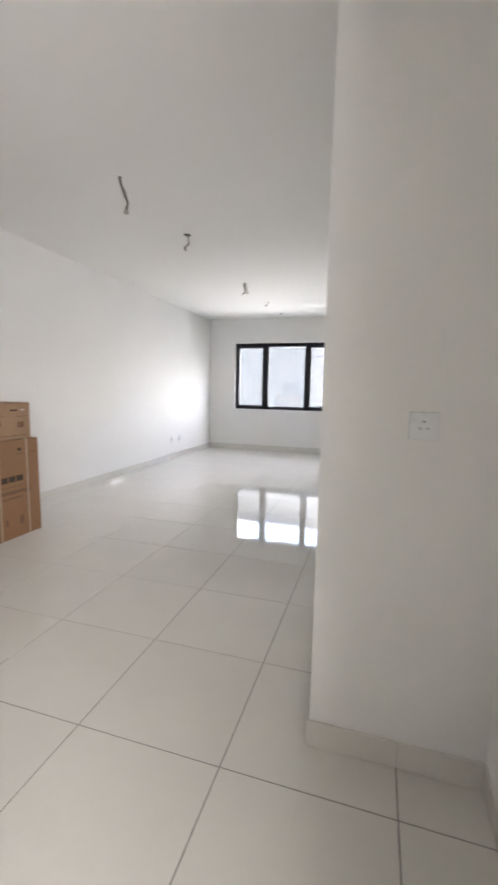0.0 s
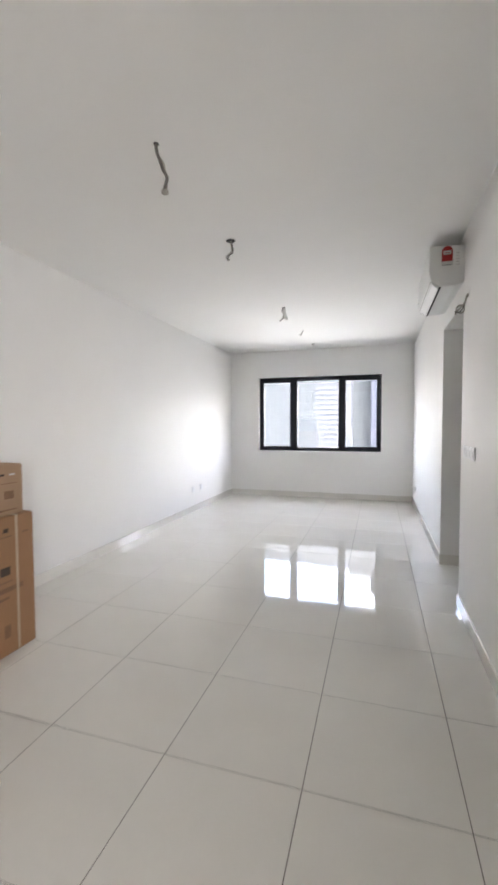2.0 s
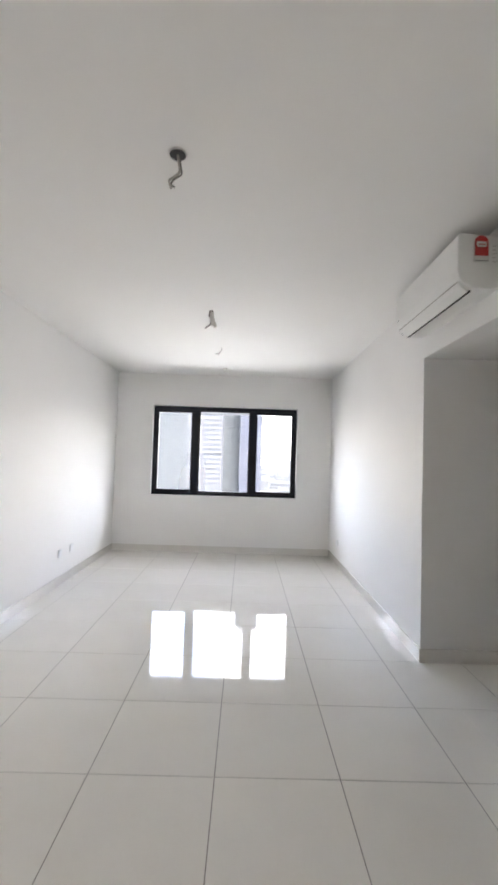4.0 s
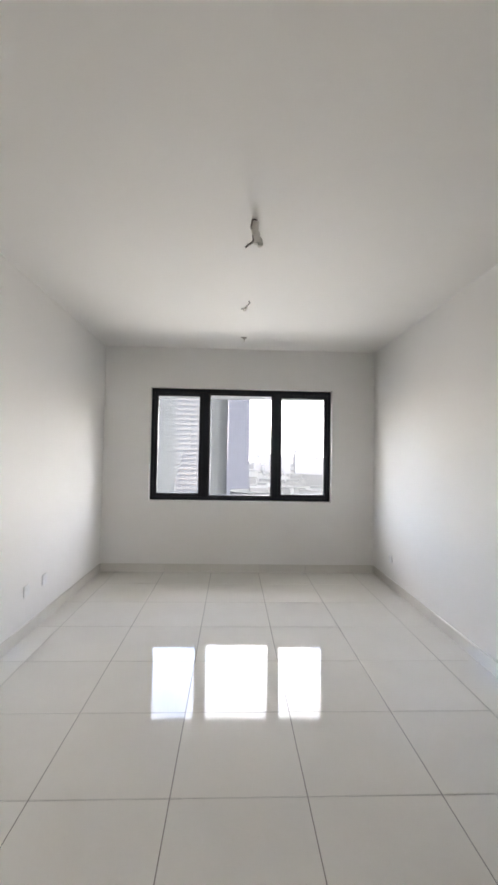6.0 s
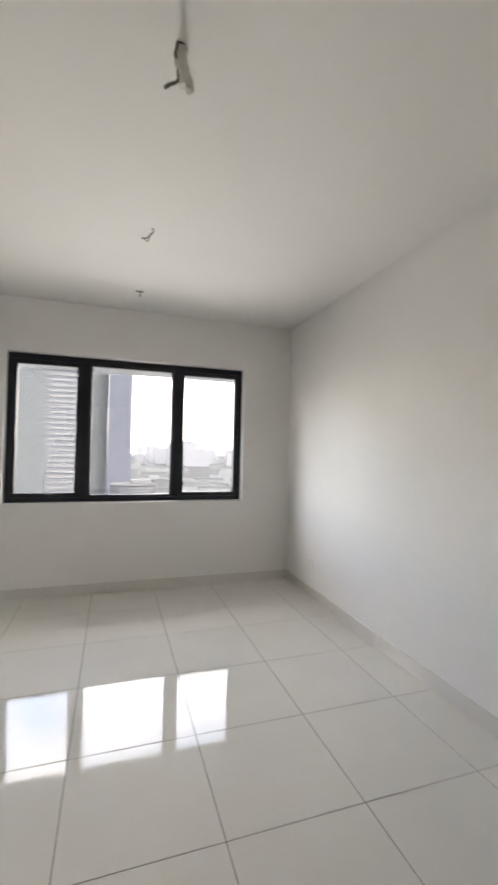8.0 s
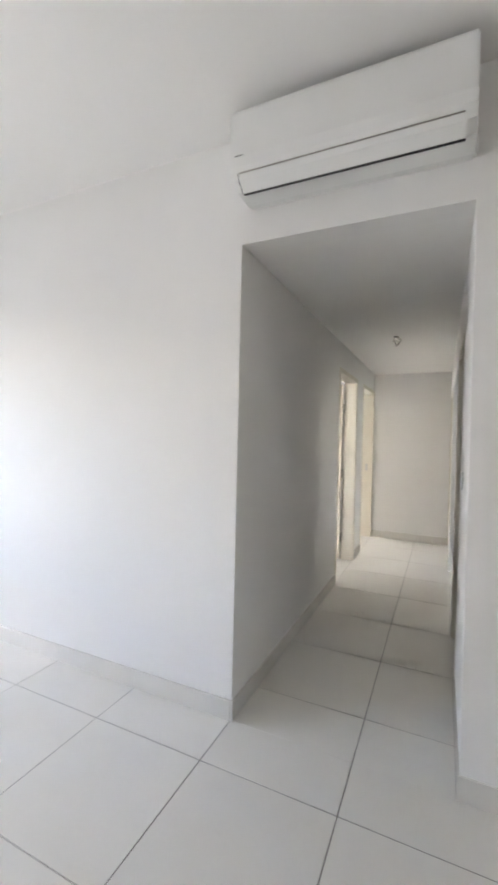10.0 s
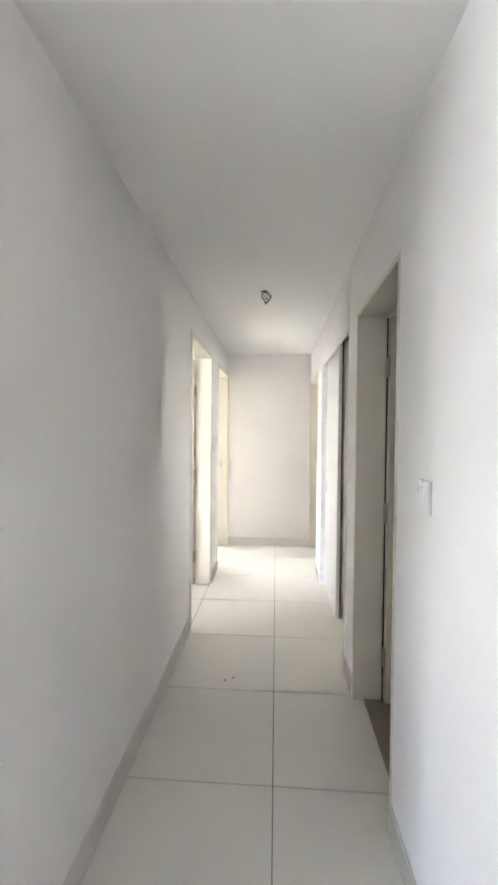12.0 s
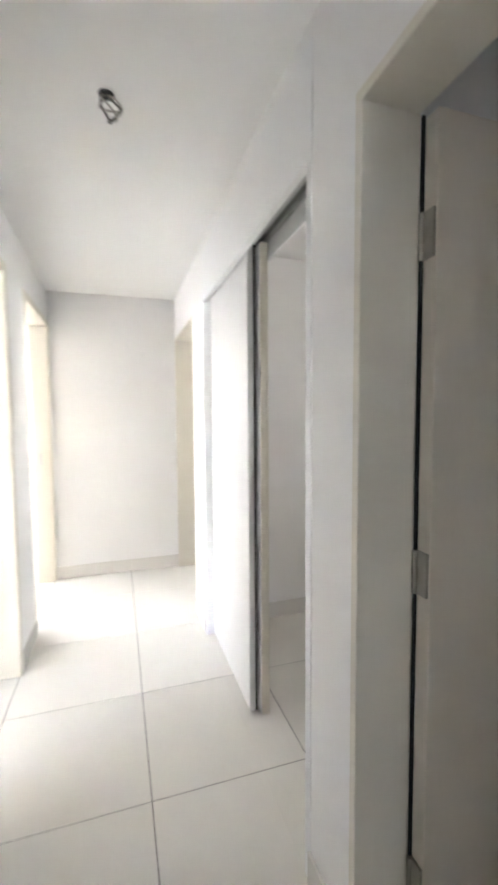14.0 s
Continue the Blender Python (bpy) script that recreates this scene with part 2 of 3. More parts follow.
def extrude_profile(profile, y0, y1):
    """A closed x-z outline drawn out along y."""
    bm = bmesh.new()
    a = [bm.verts.new((x, y0, z)) for x, z in profile]
    b = [bm.verts.new((x, y1, z)) for x, z in profile]
    n = len(profile)
    for i in range(n):
        bm.faces.new((a[i], a[(i + 1) % n], b[(i + 1) % n], b[i]))
    bm.faces.new(list(reversed(a)))
    bm.faces.new(b)
    bmesh.ops.recalc_face_normals(bm, faces=bm.faces)
    return bm


def slab(name, xs, ys, zs, solid, mat, label, category):
    """Solid cells of a grid, with faces only on their outside."""
    bm, vs = bmesh.new(), {}

    def vert(i, j, k):
        if (i, j, k) not in vs:
            vs[i, j, k] = bm.verts.new((xs[i], ys[j], zs[k]))
        return vs[i, j, k]

    nx, ny, nz = len(xs) - 1, len(ys) - 1, len(zs) - 1

    def full(i, j, k):
        return 0 <= i < nx and 0 <= j < ny and 0 <= k < nz and solid(i, j, k)

    for i in range(nx):
        for j in range(ny):
            for k in range(nz):
                if not full(i, j, k):
                    continue
                v = [[[vert(i + a, j + b, k + c) for c in (0, 1)] for b in (0, 1)] for a in (0, 1)]
                for side, quad in (((-1, 0, 0), (v[0][0][0], v[0][0][1], v[0][1][1], v[0][1][0])),
                                   ((1, 0, 0), (v[1][0][0], v[1][1][0], v[1][1][1], v[1][0][1])),
                                   ((0, -1, 0), (v[0][0][0], v[1][0][0], v[1][0][1], v[0][0][1])),
                                   ((0, 1, 0), (v[0][1][0], v[0][1][1], v[1][1][1], v[1][1][0])),
                                   ((0, 0, -1), (v[0][0][0], v[0][1][0], v[1][1][0], v[1][0][0])),
                                   ((0, 0, 1), (v[0][0][1], v[1][0][1], v[1][1][1], v[0][1][1]))):
                    if not full(i + side[0], j + side[1], k + side[2]):
                        bm.faces.new(quad)
    return tagged(link_mesh(name, bm, mat), label, category, kind="structure")


def wall(name, along, a0, a1, plane0, plane1, z0, z1, holes=(), label="white painted plaster wall", mat=None):
    """A wall that runs along x or y from a0 to a1, with holes (from, to, bottom, top) right through it."""
    cuts_a = sorted({a0, a1, *[h[0] for h in holes], *[h[1] for h in holes]})
    cuts_z = sorted({z0, z1, *[h[2] for h in holes if h[2] > z0], *[h[3] for h in holes]})

    def solid_at(u, k):
        cu, cz = (cuts_a[u] + cuts_a[u + 1]) / 2, (cuts_z[k] + cuts_z[k + 1]) / 2
        return not any(h[0] < cu < h[1] and h[2] < cz < h[3] for h in holes)

    if along == "x":
        return slab(name, cuts_a, [plane0, plane1], cuts_z, lambda i, j, k: solid_at(i, k), mat or PAINT, label, "wall")
    return slab(name, [plane0, plane1], cuts_a, cuts_z, lambda i, j, k: solid_at(j, k), mat or PAINT, label, "wall")


# ---- structure: measures of the flat ----
WEST, EAST, NORTH, SOUTH = -2.60, 0.885, 5.29, -5.4
HALL_S, HALL_N, HALL_END = 0.785, 1.795, 5.29
CEIL_Z, HALL_Z = 2.865, 2.35
BASE = -0.12

wall("wall_west", "y", SOUTH, NORTH, WEST - 0.15, WEST, BASE, 3.0)
wall("wall_north", "x", WEST - 0.15, 7.0, NORTH, NORTH + 0.16, BASE, 3.0,
     [(-2.02, 0.332, 0.897, 2.352), (1.15, 1.75, 1.1, 2.1), (5.2, 6.15, 1.0, 2.05)])
wall("wall_east", "y", -2.2, NORTH, EAST, EAST + 0.12, BASE, 3.0, [(HALL_S, HALL_N, BASE, HALL_Z)])
wall("wall_entry", "x", EAST + 0.12, 1.485, -2.2, -2.08, BASE, 3.0)
# Unseen doorway and lobby walls, added so the lobby lamp shines in sideways.
wall("wall_entry_side", "y", -6.37, -2.08, 1.485, 1.60, BASE, 3.0, [(-5.15, -4.15, BASE, 2.1)])
wall("wall_added_lobby_north", "x", 1.60, 2.45, -4.05, -3.93, BASE, 3.0)
wall("wall_added_lobby_south", "x", 1.60, 2.45, -6.37, -6.25, BASE, 3.0)
wall("wall_added_lobby_east", "y", -6.37, -3.93, 2.45, 2.57, BASE, 3.0)
wall("wall_south", "x", WEST - 0.15, 1.485, SOUTH - 0.15, SOUTH, BASE, 3.0, [])
wall("wall_hall_north", "x", EAST + 0.12, HALL_END, HALL_N, HALL_N + 0.137, BASE, 3.0,
     [(3.06, 3.95, BASE, 2.085), (4.38, 5.26, BASE, 2.085)])
wall("wall_hall_south", "x", EAST + 0.12, HALL_END, HALL_S - 0.145, HALL_S, BASE, 3.0,
     [(1.645, 2.395, BASE, 2.015), (2.60, 4.06, BASE, 2.302), (4.37, 5.275, BASE, 2.02)])
wall("wall_hall_end", "y", HALL_S - 0.145, HALL_N + 0.137, HALL_END, HALL_END + 0.12, BASE, 3.0)
wall("wall_bedroom_split", "y", HALL_N + 0.137, NORTH, 4.10, 4.22, BASE, 3.0)
wall("wall_bedroom_east", "y", HALL_N + 0.137, NORTH, 6.9, 7.05, BASE, 3.0)
wall("wall_bedroom_back", "x", HALL_END + 0.12, 6.9, HALL_N, HALL_N + 0.137, BASE, 3.0)
# Unseen wall set close behind the open leaf so the hinge gap stays dark.
wall("wall_bathroom_east", "y", -1.5, HALL_S - 0.145, 2.402, 2.58, BASE, 3.0)
wall("wall_store_east", "y", -1.5, HALL_S - 0.145, 4.12, 4.24, BASE, 3.0)
wall("wall_bath_east", "y", -1.5, HALL_S - 0.145, 5.9, 6.02, BASE, 3.0)
# Openings out of view, added to let some daylight into the side rooms.
wall("wall_service_south", "x", EAST + 0.12, 6.02, -1.62, -1.5, BASE, 3.0, [(1.62, 1.9, 1.6, 1.88), (3.05, 3.45, 1.55, 1.98), (4.85, 5.25, 1.5, 1.9)])
wall("wall_bath_back", "x", HALL_END + 0.12, 5.9, HALL_S - 0.145, HALL_S - 0.025, BASE, 3.0)


def ceiling(name, x0, x1, y0, y1, z, label="plain white painted ceiling"):
    tagged(link_mesh(name, box(x0, x1, y0, y1, z, z + 0.03), CEIL), label, "ceiling", kind="structure")


ceiling("ceiling_living", WEST, EAST, SOUTH, NORTH, CEIL_Z)
ceiling("ceiling_entry", EAST, 1.485, SOUTH, -2.2, CEIL_Z)
ceiling("ceiling_hall", EAST + 0.12, HALL_END, HALL_S, HALL_N, HALL_Z, "lowered white painted corridor ceiling")
ceiling("ceiling_bedroom", EAST + 0.12, 4.10, HALL_N + 0.137, NORTH, CEIL_Z)
ceiling("ceiling_end_bedroom", 4.22, 6.9, HALL_N + 0.137, NORTH, CEIL_Z)
ceiling("ceiling_added_lobby", 1.485, 2.45, -6.25, -4.05, 2.6)
ceiling("ceiling_service", EAST + 0.12, 5.9, -1.5, HALL_S - 0.145, HALL_Z)
tagged(link_mesh("roof_slab", box(WEST - 0.15, 7.05, SOUTH - 0.15, NORTH + 0.16, 3.0, 3.15), CONCRETE), "concrete floor slab of the storey above", "slab", kind="structure")

# ---- camera-facing openings: the living room window ----
win = thing("window_1", "black aluminium three-pane window in white wall", "window", (0, 5.372, 0), kind="structure")
wx0, wx1, wz0, wz1 = -2.017, 0.329, 0.900, 2.349


def bar(name, x0, x1, y0, y1, z0, z1, parent, mat=FRAME, bevel=0.004, label=""):
    return part(name, box(x0, x1, y0, y1, z0, z1, bevel, 2), mat, parent, label)


bar("frame_head", wx0, wx1, 0, 0.07, wz1 - 0.055, wz1, win)
bar("frame_sill", wx0, wx1, 0, 0.07, wz0, wz0 + 0.045, win)
bar("frame_jamb", wx0, wx0 + 0.04, 0, 0.07, wz0 + 0.045, wz1 - 0.055, win)
bar("frame_jamb", wx1 - 0.04, wx1, 0, 0.07, wz0 + 0.045, wz1 - 0.055, win)
bar("mullion", -1.355, -1.275, 0, 0.07, wz0 + 0.045, wz1 - 0.055, win)
bar("mullion", -0.435, -0.360, 0, 0.07, wz0 + 0.045, wz1 - 0.055, win)


def sash(x0, x1, w, z0, z1, front):
    s = part("sash", box(x0, x1, front, front + 0.045, z0, z0 + w, 0.003, 2), FRAME, win)
    for a in ((x0, x1, z1 - w, z1), (x0, x0 + w, z0 + w, z1 - w), (x1 - w, x1, z0 + w, z1 - w)):
        part("sash_bar", box(a[0], a[1], front, front + 0.045, a[2], a[3], 0.003, 2), FRAME, s)
    p = part("pane", box(x0 + w - 0.005, x1 - w + 0.005, front + 0.018, front + 0.024, z0 + w - 0.005, z1 - w + 0.005), GLASS, s, "clear window glass")
    p.visible_shadow = False
    return s


sash(-1.977, -1.355, 0.045, wz0 + 0.045, wz1 - 0.055, 0.008)
sash(-1.275, -0.435, 0.022, wz0 + 0.045, wz1 - 0.055, 0.016)
sash(-0.360, 0.289, 0.045, wz0 + 0.045, wz1 - 0.055, 0.008)
for hx in (-1.62, 0.0):
    h = part("catch", box(hx - 0.03, hx + 0.03, -0.012, 0.010, wz0 + 0.062, wz0 + 0.078, 0.004, 2), FRAME, win)
tagged(link_mesh("window_ledge", box(-2.3, 0.62, NORTH + 0.162, NORTH + 0.50, 2.275, 2.40, 0.01), CONCRETE), "grey concrete sunshade ledge over the window", "ledge", kind="structure")
# Out of view; added to keep high sky off the floor below the window.
tagged(link_mesh("sky_shade_ledge", box(-2.75, 1.1, NORTH + 0.162, NORTH + 1.3, 2.62, 2.76, 0.01), CONCRETE), "unseen concrete ledge added to shade the window from high sky", "ledge", kind="structure")


# ---- door linings, doors ----
def lining(name, x0, x1, face, back, top, label):
    """Painted frame in an opening of a corridor wall: two jambs and a head."""
    s = 1 if back > face else -1
    d = thing(name, label, "door frame", (0, 0, 0), kind="structure")
    f = face + s * (0.001 if s > 0 else -0.003)
    lo, hi = min(f, back), max(f, back)
    if s > 0:
        a0, a1, o = x0 - 0.045, min(x1 + 0.045, HALL_END - 0.002), sorted((face - 0.006, f))
        part("architrave", box(a0, x0, o[0], o[1], 0.0, top, 0.002, 2), CREAM, d)
        part("architrave", box(x1, a1, o[0], o[1], 0.0, top, 0.002, 2), CREAM, d)
        part("architrave", box(a0, a1, o[0], o[1], top, top + 0.045, 0.002, 2), CREAM, d)
    part("jamb", box(x0 - 0.024, x0, lo, hi, 0.0, top, 0.003, 2), CREAM, d)
    part("jamb", box(x1, x1 + 0.024, lo, hi, 0.0, top, 0.003, 2), CREAM, d)
    part("head", box(x0 - 0.024, x1 + 0.024, lo, hi, top, top + 0.024, 0.003, 2), CREAM, d)
    return d


lining("door_frame_1", 1.669, 2.371, HALL_S, HALL_S - 0.145, 1.991, "cream painted frame of the bathroom doorway")
lining("door_frame_2", 3.085, 3.925, HALL_N, HALL_N + 0.137, 2.06, "cream painted frame of the bedroom doorway")
lining("door_frame_3", 4.405, 5.235, HALL_N, HALL_N + 0.137, 2.06, "cream painted frame of the end bedroom doorway")
lining("door_frame_4", 4.395, 5.25, HALL_S, HALL_S - 0.145, 1.995, "cream painted frame of the doorway by the end wall")


def door_leaf(name, hinge, width, height, turn, hinge_z, label, thick=0.04, side=1):
    """A flush leaf hung at its hinge edge; x runs along the leaf."""
    d = thing(name, label, "door", hinge, turn, kind="structure")
    part("leaf", box(0.006, width, -thick / 2, thick / 2, 0.012, height, 0.003, 2), LEAF, d)
    for z in hinge_z:
        h = part("hinge", box(-0.001, 0.0075, -thick / 2 + 0.003, thick / 2, z - 0.05, z + 0.05), STEEL, d, "brushed steel butt hinge")
        part("knuckle", cyl(0.0065, 0.1, Matrix.Translation((-0.002, -side * (thick / 2 - 0.002), z)), 12), STEEL, h)
    for s in (1, -1):
        k = part("handle_rose", cyl(0.026, 0.008, Matrix.Translation((width - 0.06, s * (thick / 2 + 0.004), 1.0)) @ Matrix.Rotation(radians(90), 4, "X"), 20), STEEL, d)
        part("lever", tube([(width - 0.06, s * (thick / 2 + 0.006), 1.0), (width - 0.06, s * (thick / 2 + 0.045), 1.0), (width - 0.08, s * (thick / 2 + 0.05), 1.0), (width - 0.17, s * (thick / 2 + 0.048), 0.998)], 0.008), STEEL, k)
    return d


door_leaf("door_1", (2.346, 0.638, 0), 0.69, 1.98, -90, (1.73, 0.985, 0.235), "cream flush bathroom door standing open on steel hinges", side=-1)
door_leaf("door_2", (3.900, 1.934, 0), 0.82, 2.045, 90, (1.765, 1.01, 0.26), "cream flush bedroom door standing wide open", side=1)
door_leaf("door_3", (4.44, 1.946, 0), 0.80, 2.045, 97, (1.765, 1.01, 0.26), "cream flush end bedroom door standing open", side=-1)
door_leaf("door_4", (4.43, 0.626, 0), 0.80, 1.98, -97, (1.73, 0.985, 0.235), "cream flush door opened into the end room", side=1)
# Near-black strip paints the shade in the gap between jamb and leaf.
part("gap_shade_strip", box(2.3655, 2.3708, 0.6322, 0.6397, 0.0, 1.985), DARK, bpy.data.objects["door_frame_1"], "dark strip painted as the shade in the hinge gap")
part("strike_plate", box(5.231, 5.236, 1.86, 1.888, 0.96, 1.06, 0.001), ALU, bpy.data.objects["door_frame_3"], "steel strike plate")

# ---- sliding door unit ----
sl = thing("sliding_door", "white laminate sliding door half open in a flush frame", "sliding door", (0, 0, 0), kind="structure")
part("fascia", box(2.6004, 4.0596, HALL_S - 0.022, HALL_S + 0.003, 2.0115, 2.3016, 0.0008), SLIDE, sl, "white board over the sliding track")
part("casing", box(2.6004, 2.632, HALL_S - 0.143, HALL_S + 0.003, 0.0, 2.0110, 0.0008), SLIDE, sl)
part("casing", box(2.634, 2.642, HALL_S - 0.135, HALL_S - 0.024, 0.0, 2.083, 0.001), CREAM, sl)
part("casing", box(4.030, 4.0596, HALL_S - 0.143, HALL_S + 0.003, 0.0, 2.0110, 0.0008), SLIDE, sl)
tr = part("track", box(2.642, 4.03, HALL_S - 0.135, HALL_S - 0.024, 2.085, 2.095), DARKALU, sl, "dark aluminium double track")
for ty in (HALL_S - 0.040, HALL_S - 0.078, HALL_S - 0.118):
    part("track_rib", box(2.642, 4.03, ty - 0.003, ty + 0.003, 2.069, 2.085), ALU, tr)
part("track_cover", box(2.642, 4.03, HALL_S - 0.143, HALL_S - 0.136, 2.008, 2.30), SLIDE, sl)


def sliding_panel(x0, x1, y, label, edge):
    p = part("panel", box(x0 + 0.006, x1, y - 0.016, y + 0.016, 0.012, 2.064, 0.002), SLIDE, sl, label)
    part("edge_profile", box(x0, x0 + 0.006, y - 0.010, y + 0.0165, 0.010, 2.066, 0.002), edge, p, "narrow edge profile")
    # Dark on the front panel: paints the shaded gap between the two panels.
    part("edge_gap_strip", box(x0 + 0.001, x0 + 0.006, y - 0.019, y - 0.0105, 0.010, 2.066), DARK if edge is ALUPAINT else CREAM, p, "narrow edge strip, dark on the front panel for the shaded gap")
    part("pull", box(x1 - 0.085, x1 - 0.065, y + 0.0155, y + 0.018, 0.86, 0.96, 0.001), STEEL, p, "recessed steel finger pull")
    for rx in (x0 + 0.08, x1 - 0.1):
        part("roller", box(rx - 0.03, rx + 0.03, y - 0.008, y + 0.008, 2.066, 2.080, 0.002), DARK, p)
    return p


sliding_panel(3.30, 4.03, HALL_S - 0.058, "front sliding panel", ALUPAINT)
sliding_panel(3.262, 4.03, HALL_S - 0.102, "rear sliding panel", CREAM)


# ---- air conditioner, cables, switches ----
def air_conditioner():
    a = thing("air_conditioner", "white split air conditioner on the wall above the corridor opening", "air conditioner", (EAST, 0, 0))
    prof = [(-0.001, 2.785), (-0.19, 2.797), (-0.234, 2.801), (-0.243, 2.785), (-0.245, 2.600), (-0.238, 2.560), (-0.214, 2.522), (-0.170, 2.492), (-0.06, 2.490), (-0.001, 2.505)]
    b = extrude_profile(prof, 0.80, 1.742)
    es = [e for e in b.edges if abs(e.verts[0].co.y - e.verts[1].co.y) < 1e-5]
    bmesh.ops.bevel(b, geom=es, offset=0.006, segments=2, affect="EDGES")
    part("body", b, PLASTIC, a)
    flap = extrude_profile([(-0.226, 2.538), (-0.2305, 2.535), (-0.219, 2.513), (-0.176, 2.481), (-0.172, 2.485), (-0.214, 2.516)], 0.835, 1.705)
    part("louvre_flap", flap, PLASTIC, a, "closed white outlet flap")
    part("outlet_slot", extrude_profile([(-0.171, 2.492), (-0.171, 2.480), (-0.158, 2.482), (-0.158, 2.492)], 0.835, 1.705), DARK, a, "dark outlet slot")
    part("panel_line", box(-0.2330, -0.222, 0.84, 1.70, 2.5385, 2.5397), CABLEW, a)
    part("slot_end", extrude_profile([(-0.2305, 2.538), (-0.218, 2.511), (-0.172, 2.480), (-0.172, 2.488), (-0.214, 2.518), (-0.225, 2.540)], 1.705, 1.708), DARK, a)
    part("badge", box(-0.2465, -0.243, 1.675, 1.715, 2.602, 2.605), GREYPL, a)
    lab = part("energy_label", box(-0.160, -0.078, 0.7975, 0.8, 2.640, 2.755), PAPER, a, "red and white energy rating sticker")
    part("label_red", box(-0.157, -0.081, 0.7965, 0.7985, 2.672, 2.748), RED, lab)
    part("label_arch", cyl(0.038, 0.002, Matrix.Translation((-0.119, 0.7975, 2.748)) @ Matrix.Rotation(radians(90), 4, "X"), 24), RED, lab)
    part("label_window", box(-0.146, -0.092, 0.7955, 0.7975, 2.722, 2.752, 0.001), PAPER, lab)
    part("label_line", box(-0.152, -0.086, 0.7965, 0.7985, 2.643, 2.646), GREYPL, lab)
    part("label_star_row", box(-0.138, -0.100, 0.7950, 0.7957, 2.732, 2.738), RED, lab)
    for k in range(5):
        part("print_line", box(-0.058, -0.034 - 0.005 * (k % 2), 0.7985, 0.8, 2.64 + k * 0.022, 2.643 + k * 0.022), CABLEW, a)
    part("wall_plate", box(-0.03, 0.0, 0.79, 0.80, 2.51, 2.78, 0.003), PLASTIC, a)
    return a


air_conditioner()


def wire(name, at, runs, label, hole=0.028, extra=None):
    w = thing(name, label, "loose cable", at)
    if hole:
        # Solid dark disc painted as the shade inside the hole.
        part("ceiling_hole", cyl(hole, 0.006, Matrix.Translation((0, 0, -0.002)), 20), DARK, w, "dark round cable hole")
        part("plate", cyl(hole + 0.006, 0.003, Matrix.Translation((0, 0, -0.001)), 24), CEIL, w)
    for r, mat, pts in runs:
        part("cable", tube(pts, r), mat, w)
    if extra:
        for nm, bm, mat, lb in extra:
            part(nm, bm, mat, w, lb)
    return w


def crumpled(bm, amount):
    """Push the skin of a mesh in and out, as of tape wound by hand."""
    for v in bm.verts:
        v.co += noise.noise_vector(v.co * 45) * amount
    return bm


CX = -0.84
hook = [(x, y, z * 0.82) for x, y, z in [(0, 0, 0), (0.005, 0.005, -0.05), (0.01, 0, -0.10), (-0.02, 0.01, -0.125), (-0.035, 0, -0.15), (-0.025, 0.01, -0.185)]]
hook2 = [(x, y, z * 0.82) for x, y, z in [(0.004, 0.008, 0), (0.014, 0.004, -0.06), (0.02, -0.004, -0.115), (-0.01, 0.004, -0.135), (-0.028, 0.01, -0.16), (-0.01, 0.004, -0.18)]]
G = "bare lamp cables along the ceiling"
wire("hanging_cable", (CX + 0.015, -2.0, CEIL_Z), [(0.005, CABLE, hook), (0.004, CABLE, hook2)], "grey cable hooked under a ceiling hole", 0.026)["group"] = G
wavy = [(0, 0, 0), (0.008, 0, -0.05), (0.025, 0.005, -0.098), (0.04, 0, -0.14), (0.06, 0.005, -0.178), (0.056, 0, -0.215), (0.046, 0, -0.245)]
wavy2 = [(x + 0.008 * math.sin(7 * z * 6), y + 0.008, z * 0.98) for x, y, z in wavy]
wire("hanging_cable", (CX + 0.012, -0.8, CEIL_Z), [(0.0055, CABLE, wavy), (0.0055, CABLEW, wavy2), (0.0035, CABLE, [(x - 0.006, y - 0.006, z) for x, y, z in wavy])],
     "long wavy pair of grey cables hanging from ceiling", 0.014,
     [("cable_end", box(0.03, 0.062, -0.01, 0.014, -0.262, -0.238, 0.004), CABLEW, "frayed pale cable end")])["group"] = G
wire("hanging_cable", (CX - 0.006, 0.374, CEIL_Z), [(0.0055, CABLEW, [(x * 1.0, y, z * 1.0) for x, y, z in hook]), (0.004, CABLE, hook2)], "grey cable hooked below dark ceiling hole", 0.036)["group"] = G
wire("hanging_cable", (CX - 0.012, 2.33, CEIL_Z), [(0.006, CABLE, [(-0.012, -0.01, 0), (-0.02, -0.012, -0.05), (-0.015, -0.01, -0.06)]),
     (0.006, CABLE, [(-0.008, 0, -0.09), (-0.008, 0, -0.128), (-0.036, 0, -0.150), (-0.052, 0, -0.166)])], "cable bundle wrapped in white tape under the ceiling", 0.017,
     [("tape_wrap", crumpled(tube([(0.004, 0, -0.015), (0.0, 0.003, -0.055), (0.010, 0, -0.095), (0.016, 0.004, -0.135)], 0.022, 12), 0.009), TAPE, "white tape wrap"),
      ("tape_flap", crumpled(tube([(0.018, 0, -0.10), (0.036, 0.004, -0.13), (0.030, 0, -0.155)], 0.014, 10), 0.008), TAPE, "")])["group"] = G
wire("hanging_cable", (CX - 0.018, 3.6, CEIL_Z), [(0.0045, CABLE, [(0.02, 0, 0), (0.028, 0, -0.02), (0.008, 0, -0.045), (-0.012, 0, -0.07), (-0.045, 0, -0.074)]),
     (0.004, CABLEW, [(0.01, 0.005, -0.04), (-0.003, 0.01, -0.075), (-0.012, 0.01, -0.085), (-0.03, 0, -0.072)])], "short bent grey cable stub under the ceiling", 0)["group"] = G
